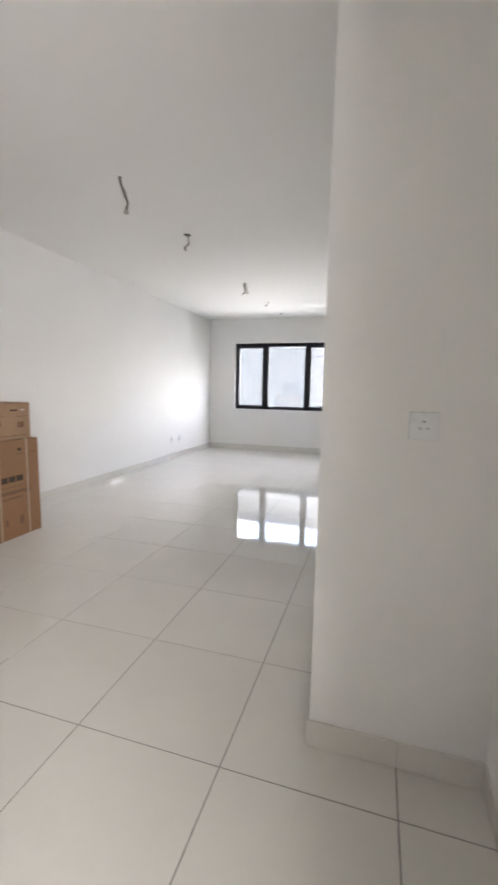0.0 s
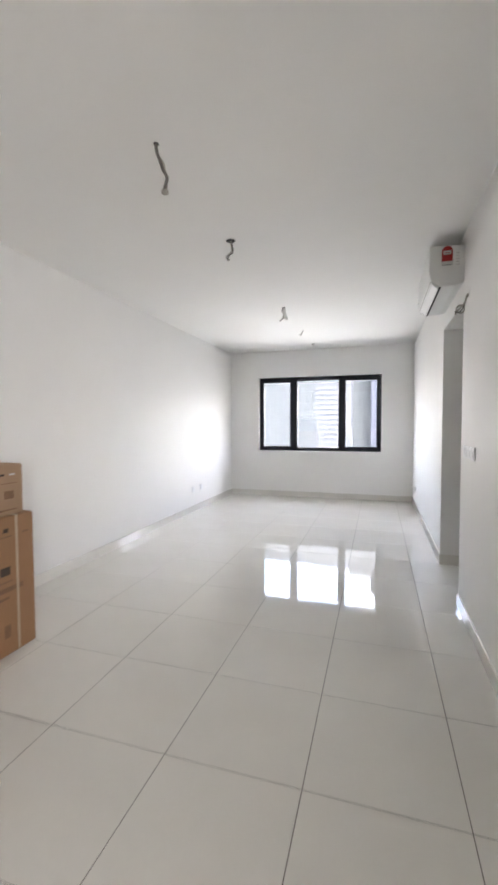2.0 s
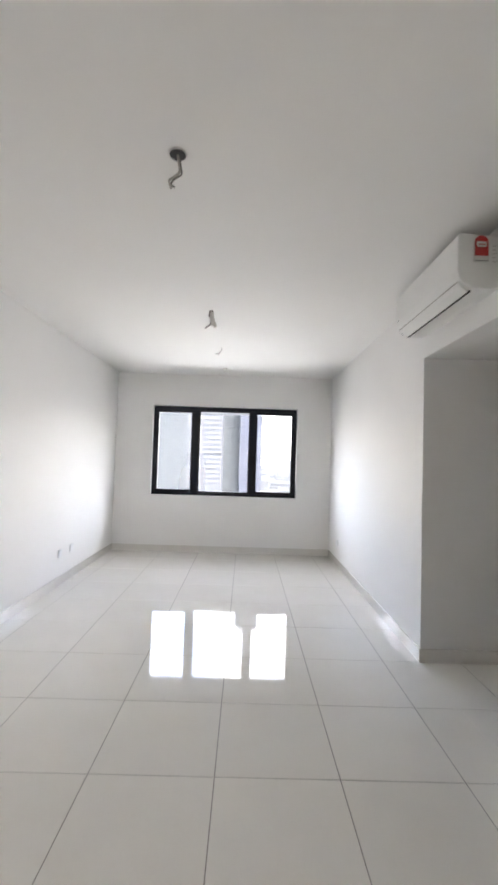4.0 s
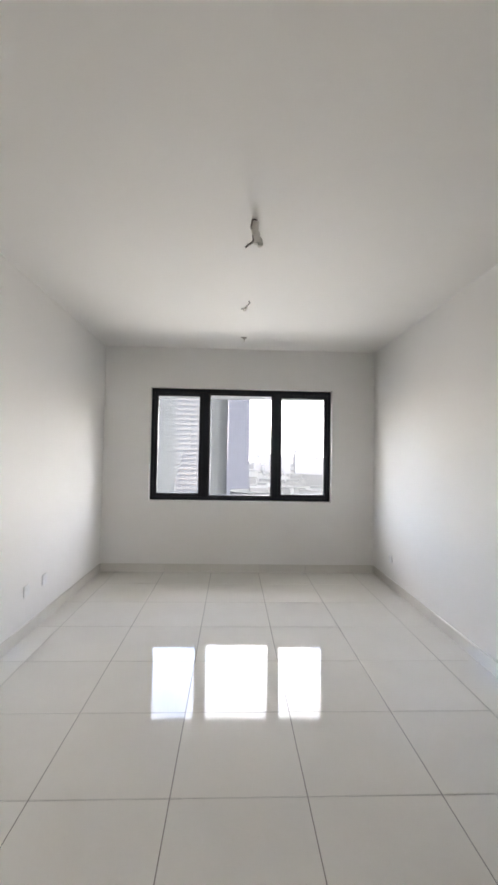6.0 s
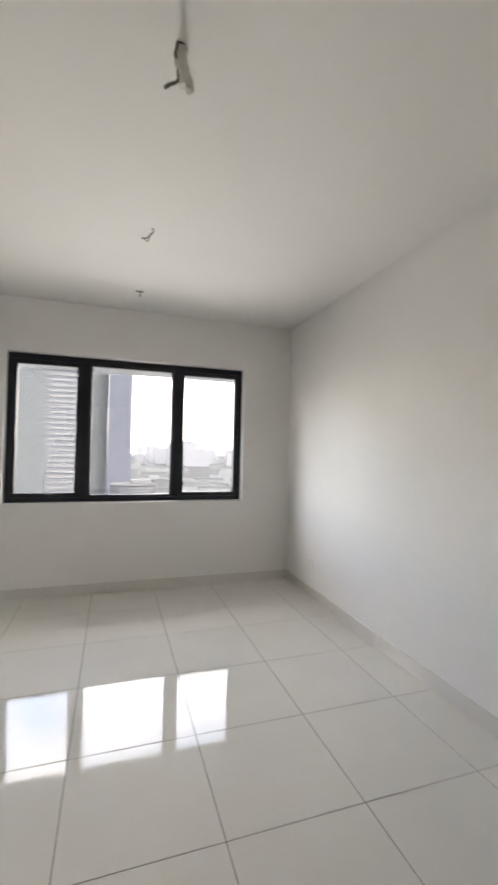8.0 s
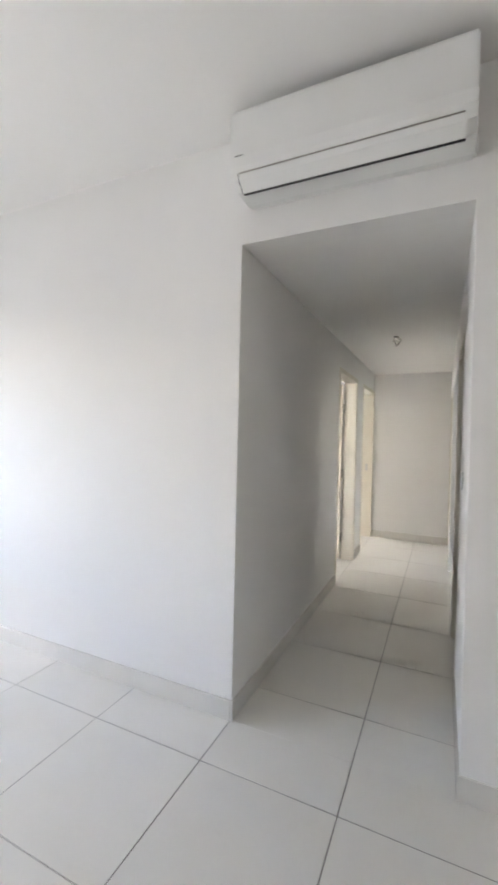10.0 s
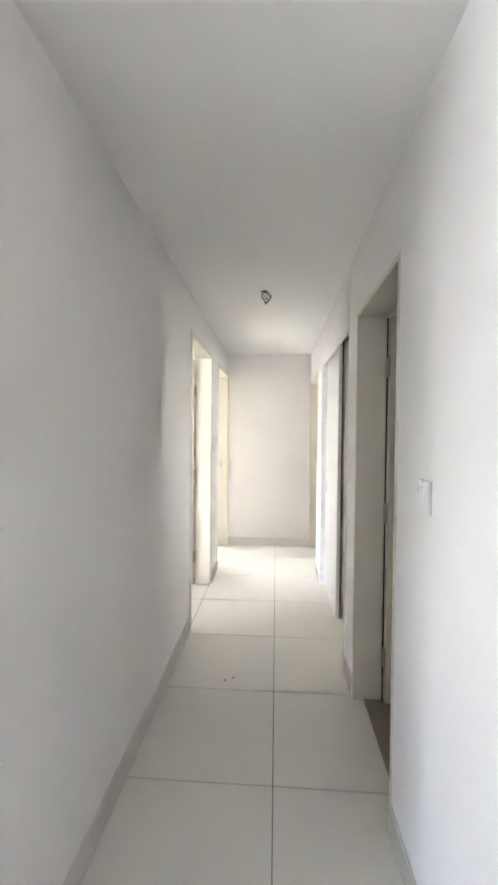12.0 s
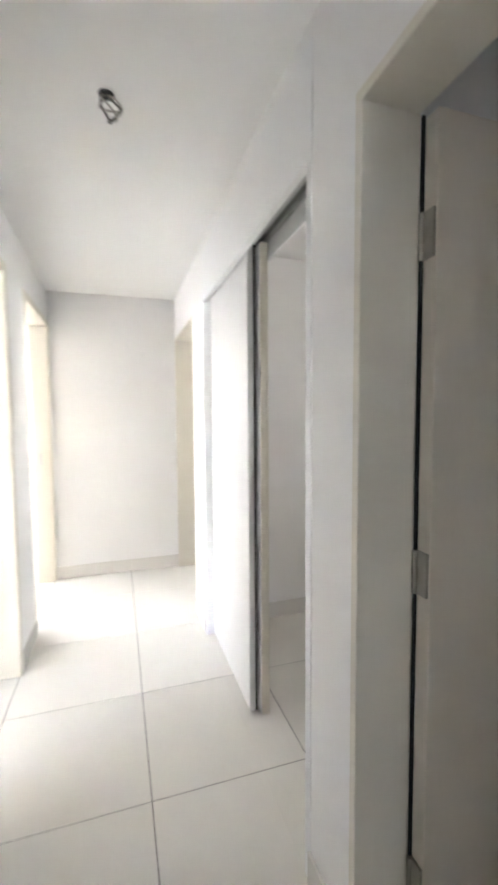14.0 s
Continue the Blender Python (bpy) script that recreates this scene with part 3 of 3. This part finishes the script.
wire("hanging_cable", (CX - 0.01, 4.71, CEIL_Z), [(0.006, CABLE, [(-0.032, 0, -0.01), (0, 0, -0.016), (0.032, 0, -0.01)]), (0.005, CABLEW, [(0.0, 0, 0), (0.005, 0, -0.035), (0.0, 0, -0.06)])],
     "small cable stub under the ceiling by the window", 0)["group"] = G
fan = [(0.0035, CABLE, [(0, 0, 0), (0, -0.02, -0.02), (0, -0.042, -0.04), (0, -0.032, -0.06), (0, -0.002, -0.086)]),
       (0.0035, CABLE, [(0, 0.01, 0), (0.004, 0.018, -0.03), (0, 0.004, -0.06), (0, -0.012, -0.088)]),
       (0.003, CABLEW, [(0, 0, 0), (0, -0.03, -0.015), (0.01, -0.046, -0.035), (0, -0.016, -0.05), (0, 0.02, -0.046), (0, 0.01, -0.02)]),
       (0.003, CABLEW, [(0.004, 0.004, 0), (-0.01, 0.016, -0.02), (-0.012, -0.01, -0.045), (0, -0.03, -0.07), (0.006, -0.004, -0.08)])]
wire("hanging_cable", (3.02, 1.288, HALL_Z), fan, "tangled thin grey cables under the corridor ceiling", 0.024)["group"] = G
ring = [(-0.052 + 0.027 * math.cos(1.1 + k * 0.9), 0.004 * k, -0.105 + 0.027 * math.sin(1.1 + k * 0.9)) for k in range(8)]
wire("wall_cable", (EAST, 0.6, 2.36), [(0.006, CABLEW, [(0.01, 0, 0), (-0.012, 0.0, -0.01), (-0.022, 0.0, -0.05)] + ring + [(-0.085, 0.03, -0.135)]),
     (0.005, CABLE, [(0.01, 0.01, -0.004), (-0.018, 0.004, -0.03), (-0.03, 0.01, -0.085), (-0.06, 0.012, -0.128), (-0.09, 0.01, -0.118)])], "looped grey cable sticking out of the wall", 0,
     [("outlet_plate", box(-0.003, 0.0, -0.03, 0.03, -0.03, 0.03, 0.001), PAINT, "")])


def face_plate(name, at, turn, label, gang):
    """A white wall plate, facing its own minus y."""
    s = thing(name, label, "socket" if gang == "socket" else "switch", at, turn)
    part("plate", box(-0.0435, 0.0435, -0.0095, -0.0025, -0.0435, 0.0435, 0.002, 2), PLATE, s)
    # Slightly oversized grey sheet, painted as the plate's shadow on the wall.
    part("shadow_rim", box(-0.0445, 0.0445, -0.0025, 0, -0.0445, 0.0445), RIM, s, "thin grey rim painted as the plate's shadow line")
    if gang == "socket":
        for x, z, w, hh in ((0, 0.014, 0.008, 0.004), (-0.011, -0.008, 0.004, 0.007), (0.011, -0.008, 0.004, 0.007)):
            part("pin_hole", box(x - w / 2 * 1.6, x + w / 2 * 1.6, -0.0095, -0.0085, z - hh / 2, z + hh / 2), GREYPL, s)
        part("rocker", box(0.020, 0.034, -0.012, -0.008, 0.012, 0.034, 0.001), PLATE, s)
    else:
        part("rocker", box(-0.014, 0.014, -0.014, -0.008, -0.026, 0.026, 0.003, 2), PLATE, s)
        # Grey sheet paints the shade in the gap round the rocker.
        part("rocker_gap", box(-0.0155, 0.0155, -0.0095, -0.0085, -0.0275, 0.0275), CABLE, s)
    return s


face_plate("wall_socket", (1.212, -2.2, 1.228), 0, "white single power socket on the entry wall", "socket")
for i in range(4):
    face_plate("light_switch", (EAST, 0.335 + i * 0.094, 1.222), -90, "white light switch in a row of four", "switch")["group"] = "row of light switches"
face_plate("wall_socket", (WEST, 3.40, 0.365), 90, "white power socket low on the living room wall", "socket")
face_plate("wall_socket", (WEST, 3.72, 0.365), 90, "white power socket low on the living room wall", "socket")
face_plate("wall_socket", (EAST, 4.69, 0.33), -90, "white socket low on the wall near the window", "socket")
face_plate("light_switch", (1.37, HALL_S, 1.22), 180, "white light switch beside the bathroom door", "switch")


# ---- cartons ----
def print_bar(parent, x, y0, y1, z0, z1, mat, out=0.0012):
    return part("print", box(x, x + out, y0, y1, z0, z1), mat, parent)


def carton(name, x0, x1, y0, y1, z0, z1, mat, label):
    c = thing(name, label, "cardboard box", ((x0 + x1) / 2, (y0 + y1) / 2, z0))
    hx, hy, hz = (x1 - x0) / 2, (y1 - y0) / 2, z1 - z0
    b = box(-hx, hx, -hy, hy, 0, hz - 0.004, 0.006, 2)
    for v in b.verts:
        n3 = noise.noise_vector(v.co * 5 + Vector((x0, y0, z0)))
        v.co += n3 * 0.004
    part("body", b, mat, c)
    part("flap", box(-hx + 0.004, -0.002, -hy + 0.004, hy - 0.004, hz - 0.004, hz, 0.001), mat, c)
    part("flap", box(0.002, hx - 0.004, -hy + 0.004, hy - 0.004, hz - 0.004, hz, 0.001), mat, c)
    part("packing_tape", box(-0.03, 0.03, -hy + 0.002, hy - 0.002, hz, hz + 0.0008), STRAP, c, "clear packing tape")
    return c, hx, hy, hz


big, hx, hy, hz = carton("appliance_carton", -2.535, -1.905, -1.235, -0.578, 0.0, 0.862, KRAFT, "large strapped brown appliance carton standing on the floor")
for fy in (-0.30 + 0.20, 0.195):
    s = part("strap", box(hx, hx + 0.004, fy - 0.008, fy + 0.008, 0.0, hz + 0.003, 0.001), STRAP, big, "pale plastic packing strap")
    part("strap_top", box(-hx, hx + 0.004, fy - 0.008, fy + 0.008, hz, hz + 0.004, 0.001), STRAP, s)
for fx in (-0.20, 0.12):
    part("strap", box(fx - 0.008, fx + 0.008, -hy - 0.004, -hy, 0.0, hz, 0.001), STRAP, big)
for y0, y1, z0, z1, m in ((-0.13, 0.16, 0.455, 0.463, FAINT), (-0.20, 0.235, 0.395, 0.425, FAINT), (-0.08, 0.13, 0.350, 0.366, FAINT), (0.10, 0.135, 0.765, 0.79, INK), (0.075, 0.16, 0.735, 0.742, FAINT),
                          (-0.235, -0.19, 0.72, 0.79, FAINT), (-0.06, -0.03, 0.125, 0.18, FAINT), (0.09, 0.135, 0.11, 0.19, FAINT), (-0.25, -0.15, 0.08, 0.16, FAINT), (0.24, 0.29, 0.74, 0.75, FAINT)):
    print_bar(big, hx + 0.0004, y0, y1, z0, z1, m)
# the maker's mark, as plain dark bars
for y0, y1 in ((-0.142, -0.092), (-0.080, -0.018), (-0.005, 0.060), (0.070, 0.142)):
    print_bar(big, hx + 0.0004, y0, y1, 0.500, 0.552, INK)
part("paper_label", box(-0.13, 0.015, -hy - 0.0015, -hy + 0.001, 0.445, 0.545), PAPER, big, "white paper shipping label")
part("print", box(-0.06, 0.005, -hy - 0.002, -hy, 0.487, 0.517), FAINT, big)
for k, fx in enumerate((-0.2, -0.08, 0.03)):
    part("print", box(fx, fx + 0.03, -hy - 0.0012, -hy, 0.755, 0.79), INK, big)
for k in range(4):
    part("print", box(-0.05, 0.12 - 0.02 * k, -hy - 0.0012, -hy, 0.16 + k * 0.025, 0.166 + k * 0.025), FAINT, big)

top, hx, hy, hz = carton("small_carton", -2.475, -1.93, -1.05, -0.63, 0.866, 1.182, KRAFT2, "pale brown oven carton resting on the appliance carton")
for y0, y1, z0, z1, m in ((-0.18, -0.125, 0.225, 0.278, FAINT), (0.0, 0.075, 0.245, 0.258, INK), (0.11, 0.15, 0.248, 0.257, PAPER), (-0.18, -0.06, 0.20, 0.204, FAINT), (0.05, 0.17, 0.195, 0.199, FAINT),
                          (-0.18, -0.10, 0.12, 0.16, FAINT), (0.07, 0.14, 0.10, 0.15, FAINT), (-0.16, 0.16, 0.028, 0.034, FAINT), (0.02, 0.06, 0.024, 0.036, FAINT)):
    print_bar(top, hx + 0.0004, y0, y1, z0, z1, m)
part("picture_panel", box(-0.08, 0.20, -hy - 0.0015, -hy, 0.075, 0.19), INK, top, "dark printed oven picture")
part("picture_window", box(-0.06, 0.13, -hy - 0.002, -hy - 0.001, 0.09, 0.175), INK, top)
part("print", box(-0.245, -0.175, -hy - 0.0015, -hy, 0.02, 0.085), INK, top)

tall, hx, hy, hz = carton("tall_carton", -2.52, -1.875, -2.34, -1.665, 0.0, 1.165, KRAFT, "tall brown carton standing on the tiled floor")
wrap = thing("wrapped_box", "grey plastic wrapped box lying on the tall carton", "box", (-2.2, -2.0, 1.166))
part("body", box(-0.29, 0.285, -0.30, 0.31, 0, 0.46, 0.02, 3), GREYWRAP, wrap)
part("tape", box(-0.03, 0.03, -0.302, 0.312, 0.46, 0.461), STRAP, wrap)

for i, (x, y, m) in enumerate(((2.475, 1.475, REDSPECK), (2.505, 1.43, BACK_DARK))):
    bm = bmesh.new()
    bmesh.ops.create_icosphere(bm, subdivisions=1, radius=0.006, matrix=Matrix.Translation((x, y, 0.003)) @ Matrix.Diagonal((1.5, 1, 0.5, 1)))
    tagged(link_mesh("debris", bm, m), "tiny crumb of debris on the floor tile", "debris")

# ---- outside ----
GZ = -60.0
gb = bmesh.new()
bmesh.ops.create_circle(gb, cap_ends=True, segments=64, radius=4500, matrix=Matrix.Translation((0, 0, GZ)))
tagged(link_mesh("ground", gb, GROUND), "flat town ground far below, tinted for haze", "ground", kind="structure")


def tower(name, x0, x1, y0, depth, height, body, band, bays, label, step=3.1, fin=0.0, rail=1.1):
    t = thing(name, label, "apartment tower", ((x0 + x1) / 2, y0 + depth / 2, GZ))
    w = (x1 - x0) / 2
    part("wall", box(-w, w, -depth / 2, depth / 2, 0, height), body, t)
    part("roof", box(-w - 0.4, w + 0.4, -depth / 2 - 0.4, depth / 2 + 0.4, height, height + 1.2), band, t)
    n = int(height / step)
    bw = 2 * w / bays
    lv, gv = box(-w - 0.3, w + 0.3, -depth / 2 - 0.3, -depth / 2, 0, rail, 0), box(-bw * 0.36, bw * 0.36, -depth / 2 - 0.06, -depth / 2 + 0.05, 0, 1.5)
    lm, gm = bpy.data.meshes.new("balcony"), bpy.data.meshes.new("window")
    lv.to_mesh(lm), gv.to_mesh(gm)
    lv.free(), gv.free()
    lm.materials.append(band), gm.materials.append(TOWER_GLASS)
    for i in range(n):
        o = new("balcony", lm)
        o.parent, o.location = t, (0, 0, i * step)
    first = max(0, int((-GZ - 30) / step))
    rest = bmesh.new()
    for i in range(n):
        for j in range(bays):
            at = (-w + (j + 0.5) * bw, 0, i * step + 1.25)
            if first <= i < first + 30:
                o = new("window", gm)
                o.parent, o.location = t, at
            else:
                add_box(rest, at[0] - bw * 0.36, at[0] + bw * 0.36, -depth / 2 - 0.06, -depth / 2 + 0.05, at[2], at[2] + 1.5)
    o = part("far_windows", rest, TOWER_GLASS, t)
    o["kind"] = "stuff"
    for j in range(bays + 1):
        if fin:
            part("fin", box(-w + j * bw - 0.18, -w + j * bw + 0.18, -depth / 2 - fin, -depth / 2, 0, height), band, t)
    return t


tower("apartment_tower", -33.0, -14.3, 236, 20, 140, TOWER_A, TOWER_RAIL, 5, "grey apartment tower with white balconies, haze painted into its colours", step=2.8, fin=0.2, rail=1.2)
tower("apartment_tower", -185.0, -62.5, 455, 40, 214, TOWER_AW, TOWER_AW, 18, "plain apartment tower painted pale for haze", fin=0.5, rail=0.5)
tower("apartment_tower", -31.0, -7.5, 500, 40, 240, TOWER_AW, TOWER_AW, 5, "apartment tower with vertical fins, painted pale for haze", fin=0.6, rail=0.4)
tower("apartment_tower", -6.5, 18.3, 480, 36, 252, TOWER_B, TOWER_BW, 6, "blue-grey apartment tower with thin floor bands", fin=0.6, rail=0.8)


def podium(at, radius, storeys, step, label):
    """A round-fronted parking podium: stacked slabs with dark open storeys between them, trees on its roof."""
    p = thing("podium_building", label, "building", at)
    for k in range(storeys):
        part("slab", cyl(radius, step * 0.5, Matrix.Translation((0, 0, k * step + step * 0.25)), 40), TOWER_RAIL, p)
        part("open_storey", cyl(radius - 1.2, step * 0.5, Matrix.Translation((0, 0, k * step + step * 0.75)), 40), TOWER_GLASS, p, "dark open parking storey")
    part("roof", cyl(radius + 0.2, 0.5, Matrix.Translation((0, 0, storeys * step + 0.25)), 40), GROUND, p)
    part("stair_tower", box(-2, 15, -9, 6, storeys * step + 0.5, storeys * step + 4.5, 0.2), TOWN, p)
    return p


podium((18.0, 400, GZ), 21, 10, 2.75, "pale round-fronted parking building with dark open storeys")
rng = random.Random(4)
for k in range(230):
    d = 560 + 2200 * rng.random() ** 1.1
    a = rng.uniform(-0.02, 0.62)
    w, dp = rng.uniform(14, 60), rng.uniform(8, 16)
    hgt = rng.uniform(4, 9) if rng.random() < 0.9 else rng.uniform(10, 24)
    hb = thing("town_building", "town building far below, painted pale for haze", "building", (a * d, d, GZ), rng.uniform(-30, 30), group="distant town")
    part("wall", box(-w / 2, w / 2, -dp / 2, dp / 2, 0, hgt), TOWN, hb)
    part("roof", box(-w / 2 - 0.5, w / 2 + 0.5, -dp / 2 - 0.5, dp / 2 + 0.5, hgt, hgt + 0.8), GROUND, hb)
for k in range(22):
    # a loose skyline in haze-tinted paint, thinning out along the horizon
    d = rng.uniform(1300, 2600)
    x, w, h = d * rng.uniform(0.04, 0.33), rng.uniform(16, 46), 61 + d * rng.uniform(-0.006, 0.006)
    hb = thing("distant_tower", "far tower block painted pale for haze", "building", (x, d, GZ), 0, group="distant town")
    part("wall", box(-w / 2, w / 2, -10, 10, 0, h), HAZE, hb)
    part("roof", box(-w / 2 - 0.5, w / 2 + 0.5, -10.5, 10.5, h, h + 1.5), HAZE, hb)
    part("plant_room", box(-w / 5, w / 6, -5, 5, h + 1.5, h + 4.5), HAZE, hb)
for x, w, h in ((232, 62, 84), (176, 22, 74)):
    hb = thing("distant_tower", "broad far tower block painted pale for haze", "building", (x, 1350, GZ), 0, group="distant town")
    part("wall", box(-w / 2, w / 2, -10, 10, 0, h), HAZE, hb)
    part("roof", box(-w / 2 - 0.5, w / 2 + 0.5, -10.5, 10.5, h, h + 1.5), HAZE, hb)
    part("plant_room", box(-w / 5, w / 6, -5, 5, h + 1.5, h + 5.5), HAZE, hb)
rb = bmesh.new()
prev = None
for k in range(40):
    u = k / 39
    c = Vector((10 + 150 * u, 300 - 120 * u + 60 * u * u, GZ + 7))
    a, b = rb.verts.new(c + Vector((3, 7, 0))), rb.verts.new(c - Vector((3, 7, 0)))
    if prev:
        rb.faces.new((prev[0], prev[1], b, a))
    prev = (a, b)
bmesh.ops.solidify(rb, geom=rb.faces[:], thickness=1.2)
tagged(link_mesh("road", rb, ROAD), "pale raised road curving through the town", "road", kind="structure")

# ---- floor tiles and skirting, last ----
floor = thing("floor", "ivory polished porcelain floor tiles with thin grey joints", "floor", kind="structure")
part("grout_bed", box(WEST - 0.05, 7.0, SOUTH, NORTH, -0.06, -0.0015), GROUT, floor)
TILE_MESH = {}


def tile_mesh(w, h):
    key = (round(w, 3), round(h, 3))
    if key not in TILE_MESH:
        b = box(-w / 2, w / 2, -h / 2, h / 2, -0.01, 0, 0)
        es = [e for e in b.edges if all(v.co.z > -0.001 for v in e.verts)]
        bmesh.ops.bevel(b, geom=es, offset=0.0005, segments=1, affect="EDGES")
        me = bpy.data.meshes.new("floor_tile")
        b.to_mesh(me)
        b.free()
        me.materials.append(TILE)
        TILE_MESH[key] = me
    return TILE_MESH[key]


JOINT = 0.004


def lay(x0, x1, y0, y1):
    for i in range(math.floor(x0 / 0.6), math.ceil(x1 / 0.6)):
        for j in range(math.floor(y0 / 0.6), math.ceil(y1 / 0.6)):
            a0, a1 = max(x0, i * 0.6 + JOINT / 2), min(x1, (i + 1) * 0.6 - JOINT / 2)
            b0, b1 = max(y0, j * 0.6 + JOINT / 2), min(y1, (j + 1) * 0.6 - JOINT / 2)
            if a1 - a0 > 0.01 and b1 - b0 > 0.01:
                o = new("floor_tile", tile_mesh(a1 - a0, b1 - b0))
                o.parent, o.location = floor, ((a0 + a1) / 2, (b0 + b1) / 2, 0)


lay(WEST, EAST, SOUTH, NORTH)
lay(EAST, 1.485, SOUTH, -2.2)
lay(EAST, HALL_END, HALL_S, HALL_N + 0.0033)
lay(3.085, 3.925, HALL_N, HALL_N + 0.137)
lay(4.405, 5.235, HALL_N, HALL_N + 0.137)
lay(2.602, 4.058, HALL_S - 0.145, HALL_S)
lay(2.58, 4.12, -1.5, HALL_S - 0.145)
lay(4.395, 5.25, HALL_S - 0.145, HALL_S)
for nm, x0, x1, y0, y1, mt in (("floor_bedroom", EAST + 0.12, 4.10, HALL_N + 0.137, NORTH, TILE), ("floor_end_bedroom", 4.22, 6.9, HALL_N + 0.137, NORTH, TILE),
                               ("floor_bathroom", EAST + 0.12, 2.402, -1.5, HALL_S - 0.145, BATH_TILE), ("floor_bath", 4.24, 5.9, -1.5, HALL_S - 0.145, BATH_TILE),
                               ("floor_lobby", 1.485, 2.45, -6.25, -4.05, BATH_TILE),
                               ("threshold", 1.669, 2.371, HALL_S - 0.145, HALL_S - 0.055, BATH_TILE)):
    tagged(link_mesh(nm, box(x0, x1, y0, y1, -0.05, -0.0008), mt), "plain tiled floor of the room beyond the door", "floor", kind="structure")
lay(1.669, 2.371, HALL_S - 0.055, HALL_S)

SK_MESH = {}


def skirting(name, along, a0, a1, plane, out):
    """Tile strips 0.1 m high standing on the floor along a wall; out is the way into the room."""
    s = thing(name, "ivory porcelain tile skirting along the wall foot", "skirting", kind="structure")
    k0, k1 = math.floor(a0 / 0.6), math.ceil(a1 / 0.6)
    for k in range(k0, k1):
        u0, u1 = max(a0, k * 0.6 + 0.001), min(a1, (k + 1) * 0.6 - 0.001)
        if u1 - u0 < 0.008:
            continue
        ln = round(u1 - u0, 3)
        if (ln, along) not in SK_MESH:
            b = box(-ln / 2, ln / 2, -0.005, 0.005, 0, 0.1) if along == "x" else box(-0.005, 0.005, -ln / 2, ln / 2, 0, 0.1)
            es = [e for e in b.edges if all(v.co.z > 0.09 for v in e.verts)]
            bmesh.ops.bevel(b, geom=es, offset=0.0015, segments=1, affect="EDGES")
            me = bpy.data.meshes.new("skirting_tile")
            b.to_mesh(me)
            b.free()
            me.materials.append(SKIRT)
            SK_MESH[ln, along] = me
        o = new("skirting_tile", SK_MESH[ln, along])
        o.parent = s
        o.location = ((u0 + u1) / 2, plane + out * 0.005, 0.001) if along == "x" else (plane + out * 0.005, (u0 + u1) / 2, 0.001)


skirting("baseboard_west", "y", SOUTH + 0.01, NORTH - 0.01, WEST, 1)
skirting("baseboard_north", "x", WEST, EAST, NORTH, -1)
skirting("baseboard_east_near", "y", -2.21, HALL_S, EAST, -1)
skirting("baseboard_east_far", "y", HALL_N - 0.01, NORTH - 0.01, EAST, -1)
skirting("baseboard_entry", "x", EAST, 1.485, -2.2, -1)
skirting("baseboard_entry_side", "y", -4.14, -2.21, 1.485, -1)
skirting("baseboard_hall_end", "y", HALL_S, HALL_N, HALL_END, -1)
skirting("baseboard_hall_north", "x", EAST, 3.039, HALL_N, -1)
skirting("baseboard_hall_north_mid", "x", 3.971, 4.359, HALL_N, -1)
skirting("baseboard_hall_south", "x", EAST - 0.01, 1.643, HALL_S, 1)
skirting("baseboard_hall_south_mid", "x", 2.397, 2.60, HALL_S, 1)
skirting("baseboard_hall_south_far", "x", 4.06, 4.368, HALL_S, 1)
skirting("baseboard_store", "y", -1.5, HALL_S - 0.145, 4.12, -1)
